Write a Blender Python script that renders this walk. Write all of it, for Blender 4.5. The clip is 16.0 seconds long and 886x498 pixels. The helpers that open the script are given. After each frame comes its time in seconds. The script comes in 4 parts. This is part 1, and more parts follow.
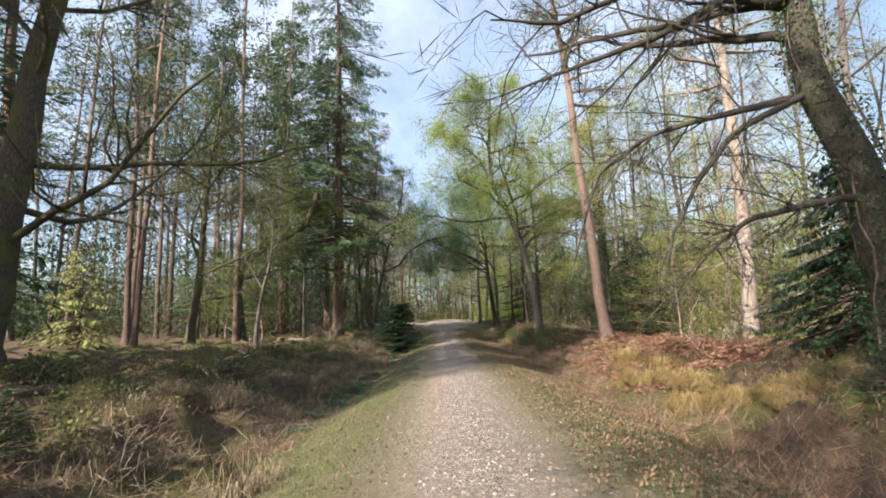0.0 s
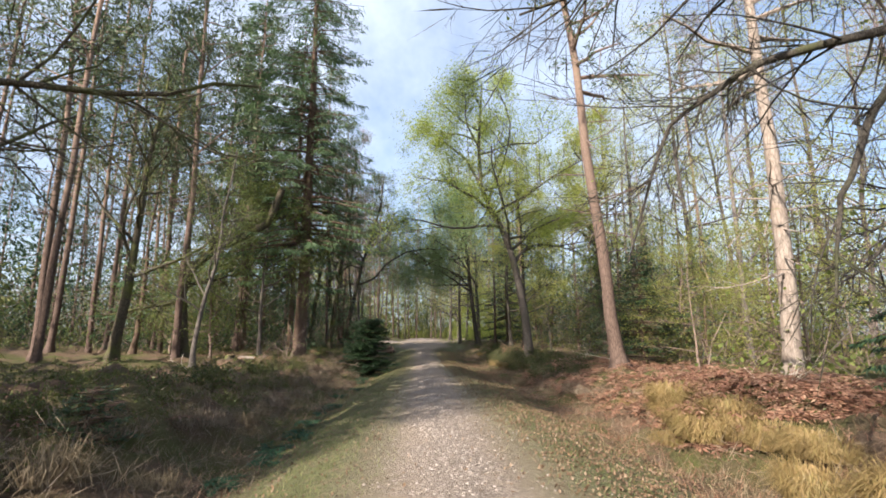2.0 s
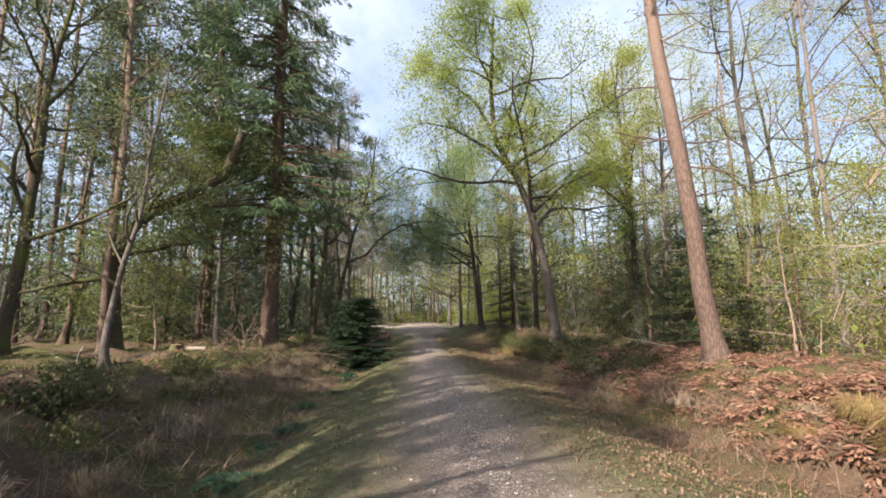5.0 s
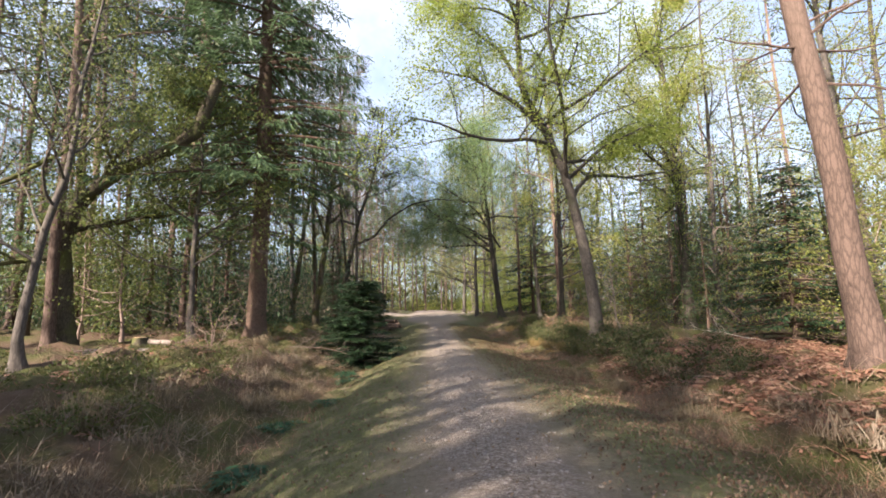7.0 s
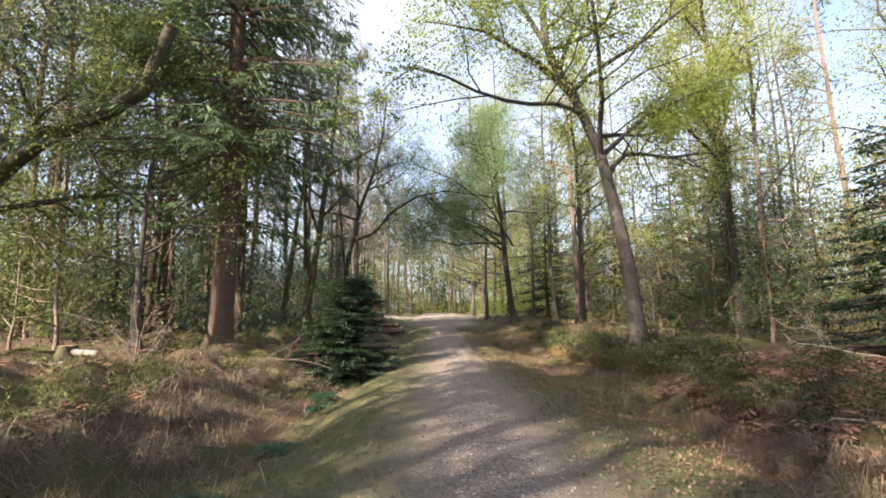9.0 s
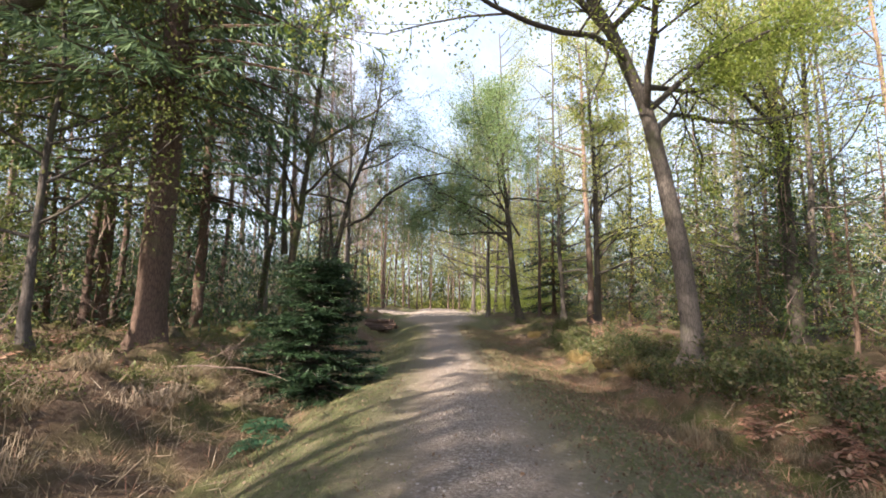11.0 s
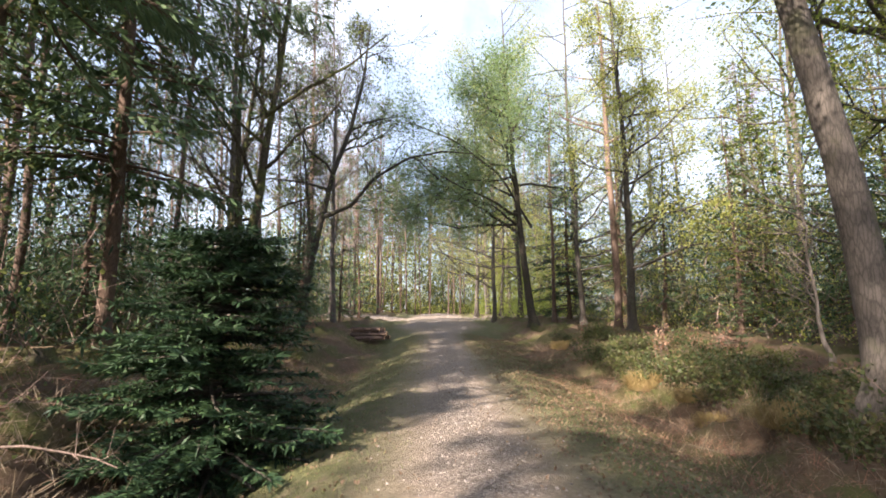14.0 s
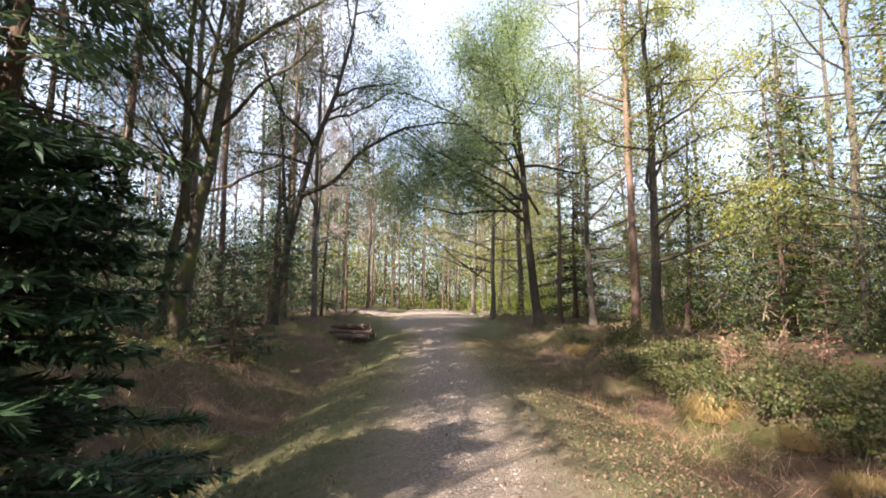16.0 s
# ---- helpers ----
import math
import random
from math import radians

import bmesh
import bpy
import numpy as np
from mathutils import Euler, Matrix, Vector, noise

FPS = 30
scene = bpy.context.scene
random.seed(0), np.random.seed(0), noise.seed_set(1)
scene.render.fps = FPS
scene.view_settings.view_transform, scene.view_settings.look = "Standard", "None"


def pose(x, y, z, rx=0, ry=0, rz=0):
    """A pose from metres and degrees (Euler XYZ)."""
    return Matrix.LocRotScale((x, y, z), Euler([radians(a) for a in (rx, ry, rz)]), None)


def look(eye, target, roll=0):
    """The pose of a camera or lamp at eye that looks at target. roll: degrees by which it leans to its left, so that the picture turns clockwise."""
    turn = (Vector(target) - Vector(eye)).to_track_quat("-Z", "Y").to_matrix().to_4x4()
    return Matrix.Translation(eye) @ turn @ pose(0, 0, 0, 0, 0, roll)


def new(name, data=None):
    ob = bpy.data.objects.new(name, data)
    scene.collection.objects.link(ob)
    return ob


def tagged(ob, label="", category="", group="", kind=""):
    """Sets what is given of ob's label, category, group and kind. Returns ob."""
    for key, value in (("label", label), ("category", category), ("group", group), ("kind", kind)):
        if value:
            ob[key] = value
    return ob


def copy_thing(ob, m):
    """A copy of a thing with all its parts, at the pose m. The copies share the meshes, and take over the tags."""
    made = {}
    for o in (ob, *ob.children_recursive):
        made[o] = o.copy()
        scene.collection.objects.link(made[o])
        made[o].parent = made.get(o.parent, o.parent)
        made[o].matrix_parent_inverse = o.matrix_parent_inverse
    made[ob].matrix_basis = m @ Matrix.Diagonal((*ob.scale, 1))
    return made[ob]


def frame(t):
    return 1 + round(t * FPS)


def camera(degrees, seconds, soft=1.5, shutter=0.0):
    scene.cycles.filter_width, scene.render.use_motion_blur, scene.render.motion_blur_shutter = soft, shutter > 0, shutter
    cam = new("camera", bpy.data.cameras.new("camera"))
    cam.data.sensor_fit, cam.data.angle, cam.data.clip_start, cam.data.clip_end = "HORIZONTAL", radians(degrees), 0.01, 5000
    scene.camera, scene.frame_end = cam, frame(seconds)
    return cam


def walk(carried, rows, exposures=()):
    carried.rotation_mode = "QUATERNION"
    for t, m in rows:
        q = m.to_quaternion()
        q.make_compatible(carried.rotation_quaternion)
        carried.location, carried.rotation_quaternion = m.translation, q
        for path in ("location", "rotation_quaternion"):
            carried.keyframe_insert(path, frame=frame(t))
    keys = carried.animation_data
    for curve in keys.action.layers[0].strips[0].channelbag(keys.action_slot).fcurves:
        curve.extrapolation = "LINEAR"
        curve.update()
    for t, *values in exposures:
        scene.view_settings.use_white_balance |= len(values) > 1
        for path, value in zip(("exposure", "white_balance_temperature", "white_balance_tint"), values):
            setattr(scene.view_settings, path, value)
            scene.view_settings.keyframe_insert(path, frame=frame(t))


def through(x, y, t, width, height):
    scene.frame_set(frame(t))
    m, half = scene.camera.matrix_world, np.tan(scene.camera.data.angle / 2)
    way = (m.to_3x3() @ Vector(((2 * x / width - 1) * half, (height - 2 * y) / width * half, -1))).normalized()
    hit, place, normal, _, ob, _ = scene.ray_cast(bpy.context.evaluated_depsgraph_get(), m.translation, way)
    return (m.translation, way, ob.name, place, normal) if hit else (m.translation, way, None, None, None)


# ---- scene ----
cam = camera(84.6, 16.0, soft=1.8)
METRES, EYE, TILT, LEAN, TURN = 28.0, 1.4, 8.4, 1.6, 0.0
ROWS = [
    (0.0, 0.0, 0.0, 0.0, 0.0, 0.0, -0.0),
    (0.5, 0.0001, 0.0318, -0.0044, -0.63, 0.81, -0.5),
    (1.0, -0.0001, 0.0647, -0.0087, -1.34, 1.5, -1.47),
    (1.5, -0.0019, 0.0953, -0.0125, -1.66, 2.09, -1.22),
    (2.0, -0.0026, 0.1279, -0.0178, -2.42, 2.22, -1.85),
    (2.5, -0.0048, 0.1583, -0.0227, -2.79, 2.48, -1.72),
    (3.0, -0.0053, 0.1914, -0.0273, -3.27, 2.23, -1.75),
    (3.5, -0.0068, 0.223, -0.0328, -3.7, 2.02, -1.97),
    (4.0, -0.0084, 0.2569, -0.0379, -3.62, 1.15, -1.87),
    (6.5, -0.0132, 0.4177, -0.0625, -1.94, -0.2, -1.13),
    (7.0, -0.0129, 0.45, -0.0671, -1.63, -0.98, -1.14),
    (7.5, -0.0142, 0.4796, -0.0711, -1.02, -1.39, -1.08),
    (8.0, -0.0131, 0.5094, -0.0757, -0.35, -1.57, -1.07),
    (8.5, -0.0114, 0.5386, -0.0794, -0.46, -1.18, -0.72),
    (9.0, -0.0078, 0.5686, -0.0832, -0.65, -0.68, -1.38),
    (9.5, -0.0061, 0.5994, -0.088, -0.62, -1.15, -1.78),
    (12.0, -0.0051, 0.7513, -0.1094, -0.77, -1.19, -2.61),
    (12.5, -0.0047, 0.7811, -0.1136, -0.82, -0.8, -2.42),
    (13.0, -0.0036, 0.8109, -0.1178, -1.1, -0.67, -2.05),
    (13.5, -0.0048, 0.8411, -0.1222, -1.03, -0.7, -2.02),
    (14.0, -0.0041, 0.87, -0.1258, -0.81, -0.63, -1.7),
    (14.5, -0.0043, 0.9006, -0.1303, -0.58, -0.42, -2.19),
    (15.0, -0.0035, 0.9291, -0.1345, -0.7, -0.86, -2.67),
    (15.5, -0.0032, 0.959, -0.1388, -1.03, -1.19, -2.97),
    (16.0, -0.003, 0.9888, -0.1428, -1.38, -1.12, -2.88),
]
walk(cam, [(t, pose(0, 0, EYE, TILT, LEAN, TURN) @ pose(METRES * x, METRES * y, METRES * z, 90 + pitch, roll, yaw)) for t, x, y, z, yaw, pitch, roll in ROWS],
     exposures=((0.0, 1.68, 5950, 9), (4.0, 1.7, 6050, 12), (7.0, 2.05, 6150, 14), (9.5, 2.22, 6200, 14), (12.5, 2.28, 6200, 14), (16.0, 2.3, 6250, 16)))

# ---- light ----
SUN_ELEVATION, SUN_AZIMUTH = 31.0, 223.0      # degrees; azimuth clockwise from the walking direction
world = bpy.data.worlds.new("sky")
scene.world = world
world.use_nodes = True
sky = world.node_tree.nodes.new("ShaderNodeTexSky")
sky.sky_type, sky.sun_disc = "NISHITA", False
sky.sun_elevation, sky.sun_rotation = radians(SUN_ELEVATION), radians(SUN_AZIMUTH)
sky.air_density, sky.dust_density, sky.ozone_density = 1.0, 2.5, 1.0
_nt = world.node_tree
_veil = _nt.nodes.new("ShaderNodeTexNoise")
_veil.inputs["Scale"].default_value, _veil.inputs["Detail"].default_value, _veil.inputs["Roughness"].default_value = 2.2, 6.0, 0.62
_part = _nt.nodes.new("ShaderNodeMapRange")
_part.inputs["From Min"].default_value, _part.inputs["From Max"].default_value = 0.4, 0.64
_part.inputs["To Min"].default_value, _part.inputs["To Max"].default_value = 0.2, 0.8
_cloud = _nt.nodes.new("ShaderNodeMix")
_cloud.data_type = "RGBA"
_cloud.inputs[7].default_value = (4.5, 4.8, 5.3, 1)
_nt.links.new(_veil.outputs[0], _part.inputs[0])
_nt.links.new(_part.outputs[0], _cloud.inputs[0])
_nt.links.new(sky.outputs[0], _cloud.inputs[6])
_nt.links.new(_cloud.outputs[2], _nt.nodes["Background"].inputs[0])
world.node_tree.nodes["Background"].inputs[1].default_value = 0.08
sun = new("sun", bpy.data.lights.new("sun", "SUN"))
sun.data.energy, sun.data.angle, sun.data.color = 5.0, radians(0.6), (1.0, 0.86, 0.68)
_e, _a = radians(SUN_ELEVATION), radians(SUN_AZIMUTH)
SUN_DIR = Vector((math.sin(_a) * math.cos(_e), math.cos(_a) * math.cos(_e), math.sin(_e)))
sun.matrix_world = look(SUN_DIR * 60, (0, 0, 0))


# ---- materials ----
def node(nt, kind, **values):
    n = nt.nodes.new(kind)
    for key, value in values.items():
        n.inputs[key.replace("_", " ")].default_value = value
    return n


def start_material(name):
    m = bpy.data.materials.new(name)
    m.use_nodes = True
    nt = m.node_tree
    return m, nt, nt.nodes["Principled BSDF"], nt.links.new


def ramp(nt, fac, stops):
    r = nt.nodes.new("ShaderNodeValToRGB")
    while len(r.color_ramp.elements) < len(stops):
        r.color_ramp.elements.new(0.5)
    for e, (at, c) in zip(r.color_ramp.elements, stops):
        e.position, e.color = at, (*c, 1)
    nt.links.new(fac, r.inputs[0])
    return r.outputs[0]


def mix_colour(nt, fac, a, b, blend="MIX"):
    n = nt.nodes.new("ShaderNodeMix")
    n.data_type, n.blend_type = "RGBA", blend
    for socket, value in ((n.inputs[0], fac), (n.inputs[6], a), (n.inputs[7], b)):
        if isinstance(value, (tuple, float, int)):
            socket.default_value = (*value, 1) if isinstance(value, tuple) else value
        else:
            nt.links.new(value, socket)
    return n.outputs[2]


def math_node(nt, op, a, b=None, clamp=False):
    n = nt.nodes.new("ShaderNodeMath")
    n.operation, n.use_clamp = op, clamp
    for socket, value in zip(n.inputs, (a, b)):
        if value is None:
            continue
        if isinstance(value, (float, int)):
            socket.default_value = value
        else:
            nt.links.new(value, socket)
    return n.outputs[0]


def noise_tex(nt, vec, scale, detail=4.0, rough=0.6):
    n = node(nt, "ShaderNodeTexNoise", Scale=scale, Detail=detail, Roughness=rough)
    if vec is not None:
        nt.links.new(vec, n.inputs["Vector"])
    return n.outputs[0]


def leaf_material(name, dark, light, through=0.4, rough=0.55, spread=None):
    m, nt, bsdf, link = start_material(name)
    rnd = nt.nodes.new("ShaderNodeNewGeometry").outputs["Random Per Island"]
    stops = [(0.0, dark), (0.75, light)] if spread is None else [(0.0, dark), (0.6, light), (1.0, spread)]
    col = ramp(nt, rnd, stops)
    tc = nt.nodes.new("ShaderNodeNewGeometry")
    col = mix_colour(nt, 0.35, col, ramp(nt, noise_tex(nt, tc.outputs["Position"], 0.9, 2), [(0.3, dark), (0.7, light)]))
    link(col, bsdf.inputs["Base Color"])
    bsdf.inputs["Roughness"].default_value = rough
    bsdf.inputs["Specular IOR Level"].default_value = 0.3
    tr = nt.nodes.new("ShaderNodeBsdfTranslucent")
    link(col, tr.inputs[0])
    mx = nt.nodes.new("ShaderNodeMixShader")
    mx.inputs[0].default_value = through
    link(bsdf.outputs[0], mx.inputs[1])
    link(tr.outputs[0], mx.inputs[2])
    link(mx.outputs[0], nt.nodes["Material Output"].inputs[0])
    return m


def bark_material(name, dark, light, patch=None, patch_at=0.55, upper=None, upper_from=4.0, upper_to=9.0, groove=9.0, bump=0.6):
    m, nt, bsdf, link = start_material(name)
    pos = nt.nodes.new("ShaderNodeNewGeometry").outputs["Position"]
    mp = node(nt, "ShaderNodeMapping", Scale=(1.0, 1.0, 0.22))
    link(pos, mp.inputs[0])
    plates = nt.nodes.new("ShaderNodeTexVoronoi")
    plates.feature = "DISTANCE_TO_EDGE"
    plates.inputs["Scale"].default_value = groove
    link(mp.outputs[0], plates.inputs["Vector"])
    fine = noise_tex(nt, mp.outputs[0], groove * 5, 5, 0.7)
    crack = ramp(nt, plates.outputs["Distance"], [(0.0, (0, 0, 0)), (0.22, (1, 1, 1))])
    relief = math_node(nt, "ADD", math_node(nt, "MULTIPLY", crack, 0.3), math_node(nt, "MULTIPLY", fine, 1.0))
    col = ramp(nt, relief, [(0.3, dark), (1.0, light)])
    big = noise_tex(nt, pos, 1.3, 3)
    if upper is not None:
        sep = nt.nodes.new("ShaderNodeSeparateXYZ")
        link(pos, sep.inputs[0])
        z = math_node(nt, "ADD", sep.outputs[2], math_node(nt, "MULTIPLY", big, 3.0))
        f = math_node(nt, "DIVIDE", math_node(nt, "SUBTRACT", z, upper_from + 1.5), upper_to - upper_from, True)
        col = mix_colour(nt, f, col, mix_colour(nt, fine, tuple(c * 0.6 for c in upper), tuple(min(1, c * 1.3) for c in upper)))
    if patch is not None:
        f = ramp(nt, big, [(patch_at - 0.08, (0, 0, 0)), (patch_at + 0.12, (1, 1, 1))])
        col = mix_colour(nt, f, col, mix_colour(nt, fine, tuple(c * 0.55 for c in patch), tuple(c * 1.25 for c in patch)))
    link(col, bsdf.inputs["Base Color"])
    bsdf.inputs["Roughness"].default_value = 0.9
    bsdf.inputs["Specular IOR Level"].default_value = 0.2
    b = node(nt, "ShaderNodeBump", Strength=bump, Distance=0.03)
    link(relief, b.inputs["Height"])
    link(b.outputs[0], bsdf.inputs["Normal"])
    return m


BARK_PINE = bark_material("pine_bark", (0.035, 0.024, 0.019), (0.145, 0.1, 0.082), upper=(0.19, 0.135, 0.108), upper_from=4.0, upper_to=12.0, groove=16)
BARK_SPRUCE = bark_material("spruce_bark", (0.035, 0.024, 0.019), (0.15, 0.1, 0.075), patch=(0.1, 0.1, 0.05), patch_at=0.66, groove=24)
BARK_OAK = bark_material("oak_bark", (0.016, 0.014, 0.012), (0.095, 0.082, 0.068), patch=(0.06, 0.065, 0.03), patch_at=0.62, groove=24)
BARK_GREY = bark_material("grey_bark", (0.034, 0.029, 0.026), (0.135, 0.116, 0.102), patch=(0.11, 0.11, 0.06), patch_at=0.66, groove=20, bump=0.35)
BARK_MOSSY = bark_material("mossy_bark", (0.02, 0.017, 0.012), (0.12, 0.1, 0.07), patch=(0.1, 0.11, 0.03), patch_at=0.56, groove=24)
BARK_PALE = bark_material("pale_bark", (0.1, 0.08, 0.068), (0.31, 0.26, 0.225), patch=(0.2, 0.15, 0.12), patch_at=0.62, groove=8, bump=0.35)
BARK_BARE = bark_material("dull_bark", (0.05, 0.043, 0.04), (0.2, 0.172, 0.16), patch=(0.1, 0.1, 0.06), patch_at=0.62, groove=22, bump=0.3)
TWIG = bark_material("twig_bark", (0.09, 0.065, 0.055), (0.26, 0.19, 0.16), groove=20, bump=0.2)
TWIG_PALE = bark_material("pale_twig", (0.3, 0.26, 0.21), (0.6, 0.54, 0.46), groove=20, bump=0.2)
LEAF_OAK = leaf_material("young_oak_leaf", (0.14, 0.2, 0.035), (0.36, 0.42, 0.09), 0.6, spread=(0.42, 0.43, 0.13))
LEAF_OAK_DARK = leaf_material("oak_leaf", (0.09, 0.15, 0.06), (0.24, 0.32, 0.13), 0.6)
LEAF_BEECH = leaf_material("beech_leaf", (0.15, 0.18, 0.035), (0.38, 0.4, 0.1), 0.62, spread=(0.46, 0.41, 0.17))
LEAF_DIM = leaf_material("dimmed_leaf", (0.055, 0.08, 0.024), (0.17, 0.2, 0.06), 0.55, spread=(0.26, 0.26, 0.09))
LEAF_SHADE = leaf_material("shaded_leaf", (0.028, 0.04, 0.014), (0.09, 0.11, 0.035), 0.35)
LEAF_DULL = leaf_material("dull_leaf", (0.06, 0.085, 0.02), (0.17, 0.2, 0.05), 0.4)
NEEDLE_PINE = leaf_material("pine_needles", (0.035, 0.06, 0.032), (0.12, 0.15, 0.075), 0.35)
NEEDLE_SPRUCE = leaf_material("spruce_needles", (0.035, 0.065, 0.035), (0.12, 0.18, 0.08), 0.35)
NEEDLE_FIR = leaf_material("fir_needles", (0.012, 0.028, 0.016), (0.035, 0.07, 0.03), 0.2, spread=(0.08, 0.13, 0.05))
NEEDLE_LIGHT = leaf_material("light_spruce_needles", (0.12, 0.14, 0.05), (0.36, 0.36, 0.14), 0.35)
LEAF_BRAMBLE = leaf_material("bramble_leaf", (0.025, 0.038, 0.014), (0.08, 0.1, 0.032), 0.3, spread=(0.17, 0.12, 0.06))
LEAF_IVY = leaf_material("ivy_leaf", (0.02, 0.045, 0.012), (0.07, 0.11, 0.028), 0.2, rough=0.55)
GRASS = leaf_material("verge_grass", (0.06, 0.085, 0.022), (0.18, 0.2, 0.07), 0.35, spread=(0.28, 0.25, 0.13))
STRAW = leaf_material("dead_grass", (0.08, 0.06, 0.038), (0.24, 0.185, 0.115), 0.3, spread=(0.36, 0.29, 0.19))
GOLD_GRASS = leaf_material("golden_grass", (0.13, 0.1, 0.04), (0.36, 0.25, 0.115), 0.35, spread=(0.22, 0.2, 0.07))
BRACKEN = leaf_material("dead_bracken", (0.095, 0.043, 0.03), (0.28, 0.145, 0.095), 0.25, spread=(0.36, 0.25, 0.17))
LITTER = leaf_material("leaf_litter", (0.06, 0.036, 0.022), (0.18, 0.112, 0.068), 0.15, spread=(0.27, 0.195, 0.13))
DEAD_STALK = leaf_material("dead_stalk", (0.08, 0.058, 0.04), (0.22, 0.168, 0.12), 0.2, spread=(0.32, 0.26, 0.19))
FERN = leaf_material("green_fern", (0.015, 0.045, 0.022), (0.045, 0.105, 0.05), 0.3)
TWIG_MAUVE = bark_material("mauve_twig", (0.1, 0.075, 0.075), (0.27, 0.21, 0.205), groove=20, bump=0.2)
HERB = leaf_material("pale_green_herb", (0.14, 0.2, 0.06), (0.4, 0.45, 0.2), 0.4)
BILBERRY = leaf_material("bilberry_leaf", (0.03, 0.045, 0.012), (0.11, 0.13, 0.034), 0.35, spread=(0.2, 0.16, 0.065))


def stone_material():
    m, nt, bsdf, link = start_material("gravel_stone")
    rnd = nt.nodes.new("ShaderNodeNewGeometry").outputs["Random Per Island"]
    link(ramp(nt, rnd, [(0.0, (0.12, 0.1, 0.085)), (0.6, (0.3, 0.25, 0.225)), (1.0, (0.31, 0.27, 0.245))]), bsdf.inputs["Base Color"])
    bsdf.inputs["Roughness"].default_value = 0.8
    return m


def cut_wood_material():
    m, nt, bsdf, link = start_material("cut_wood")
    pos = nt.nodes.new("ShaderNodeNewGeometry").outputs["Position"]
    link(ramp(nt, noise_tex(nt, pos, 25), [(0.3, (0.3, 0.17, 0.09)), (0.75, (0.58, 0.4, 0.25))]), bsdf.inputs["Base Color"])
    bsdf.inputs["Roughness"].default_value = 0.85
    return m


def ground_material():
    m, nt, bsdf, link = start_material("forest_ground")
    pos = nt.nodes.new("ShaderNodeNewGeometry").outputs["Position"]
    sep = nt.nodes.new("ShaderNodeSeparateXYZ")
    link(pos, sep.inputs[0])
    broad, mid, fine = noise_tex(nt, pos, 0.55, 4), noise_tex(nt, pos, 3.5, 5), noise_tex(nt, pos, 45, 6, 0.75)
    grit = noise_tex(nt, pos, 150, 3, 0.8)
    needles = mix_colour(nt, mid, (0.055, 0.036, 0.025), (0.17, 0.115, 0.078))
    needles = mix_colour(nt, math_node(nt, "MULTIPLY", fine, 0.6), needles, (0.18, 0.125, 0.085))
    moss = mix_colour(nt, fine, (0.045, 0.05, 0.017), (0.13, 0.135, 0.042))
    forest = mix_colour(nt, ramp(nt, broad, [(0.43, (0, 0, 0)), (0.6, (1, 1, 1))]), needles, moss)
    verge = mix_colour(nt, fine, (0.06, 0.068, 0.028), (0.19, 0.19, 0.09))
    verge = mix_colour(nt, ramp(nt, mid, [(0.48, (0, 0, 0)), (0.78, (1, 1, 1))]), verge, mix_colour(nt, fine, (0.14, 0.105, 0.072), (0.34, 0.27, 0.19)))
    chips = nt.nodes.new("ShaderNodeTexVoronoi")
    chips.inputs["Scale"].default_value = 48
    link(pos, chips.inputs["Vector"])
    sepc = nt.nodes.new("ShaderNodeSeparateColor")
    link(chips.outputs["Color"], sepc.inputs[0])
    gravel = ramp(nt, sepc.outputs[0], [(0.0, (0.12, 0.095, 0.076)), (0.55, (0.29, 0.237, 0.2)), (1.0, (0.52, 0.45, 0.395))])
    gravel = mix_colour(nt, 0.35, gravel, mix_colour(nt, grit, (0.12, 0.095, 0.075), (0.4, 0.34, 0.3)))
    dirt = mix_colour(nt, fine, (0.17, 0.135, 0.105), (0.42, 0.34, 0.27))
    wobble = math_node(nt, "MULTIPLY", math_node(nt, "SUBTRACT", mid, 0.5), 0.9)
    off = math_node(nt, "ABSOLUTE", math_node(nt, "SUBTRACT", sep.outputs[0], 0.3))
    off = math_node(nt, "ADD", off, wobble)
    widen = math_node(nt, "DIVIDE", math_node(nt, "SUBTRACT", sep.outputs[1], 50.0), 8.0, True)
    off = math_node(nt, "SUBTRACT", off, math_node(nt, "MULTIPLY", widen, 1.9))
    track = mix_colour(nt, ramp(nt, math_node(nt, "ADD", off, math_node(nt, "SUBTRACT", broad, 0.5)), [(0.2, (0, 0, 0)), (0.8, (1, 1, 1))]), gravel, dirt)
    col = mix_colour(nt, ramp(nt, math_node(nt, "DIVIDE", off, 4.0), [(0.12, (0, 0, 0)), (0.36, (1, 1, 1))]), track, verge)
    col = mix_colour(nt, ramp(nt, math_node(nt, "DIVIDE", off, 6.0), [(0.4, (0, 0, 0)), (0.55, (1, 1, 1))]), col, forest)
    cross = math_node(nt, "ABSOLUTE", math_node(nt, "SUBTRACT", sep.outputs[1], 73.0))
    col = mix_colour(nt, ramp(nt, math_node(nt, "DIVIDE", math_node(nt, "ADD", cross, wobble), 10.0), [(0.3, (0, 0, 0)), (0.42, (1, 1, 1))]), gravel, col)
    mottle, tuft = noise_tex(nt, pos, 13, 6, 0.75), noise_tex(nt, pos, 30, 4, 0.7)
    col = mix_colour(nt, 1.0, col, ramp(nt, mottle, [(0.32, (0.64, 0.62, 0.6)), (0.68, (1.0, 1.0, 1.0))]), "MULTIPLY")
    col = mix_colour(nt, ramp(nt, tuft, [(0.6, (0, 0, 0)), (0.75, (0.5, 0.5, 0.5))]), col, (0.26, 0.2, 0.14))
    link(col, bsdf.inputs["Base Color"])
    bsdf.inputs["Roughness"].default_value = 0.92
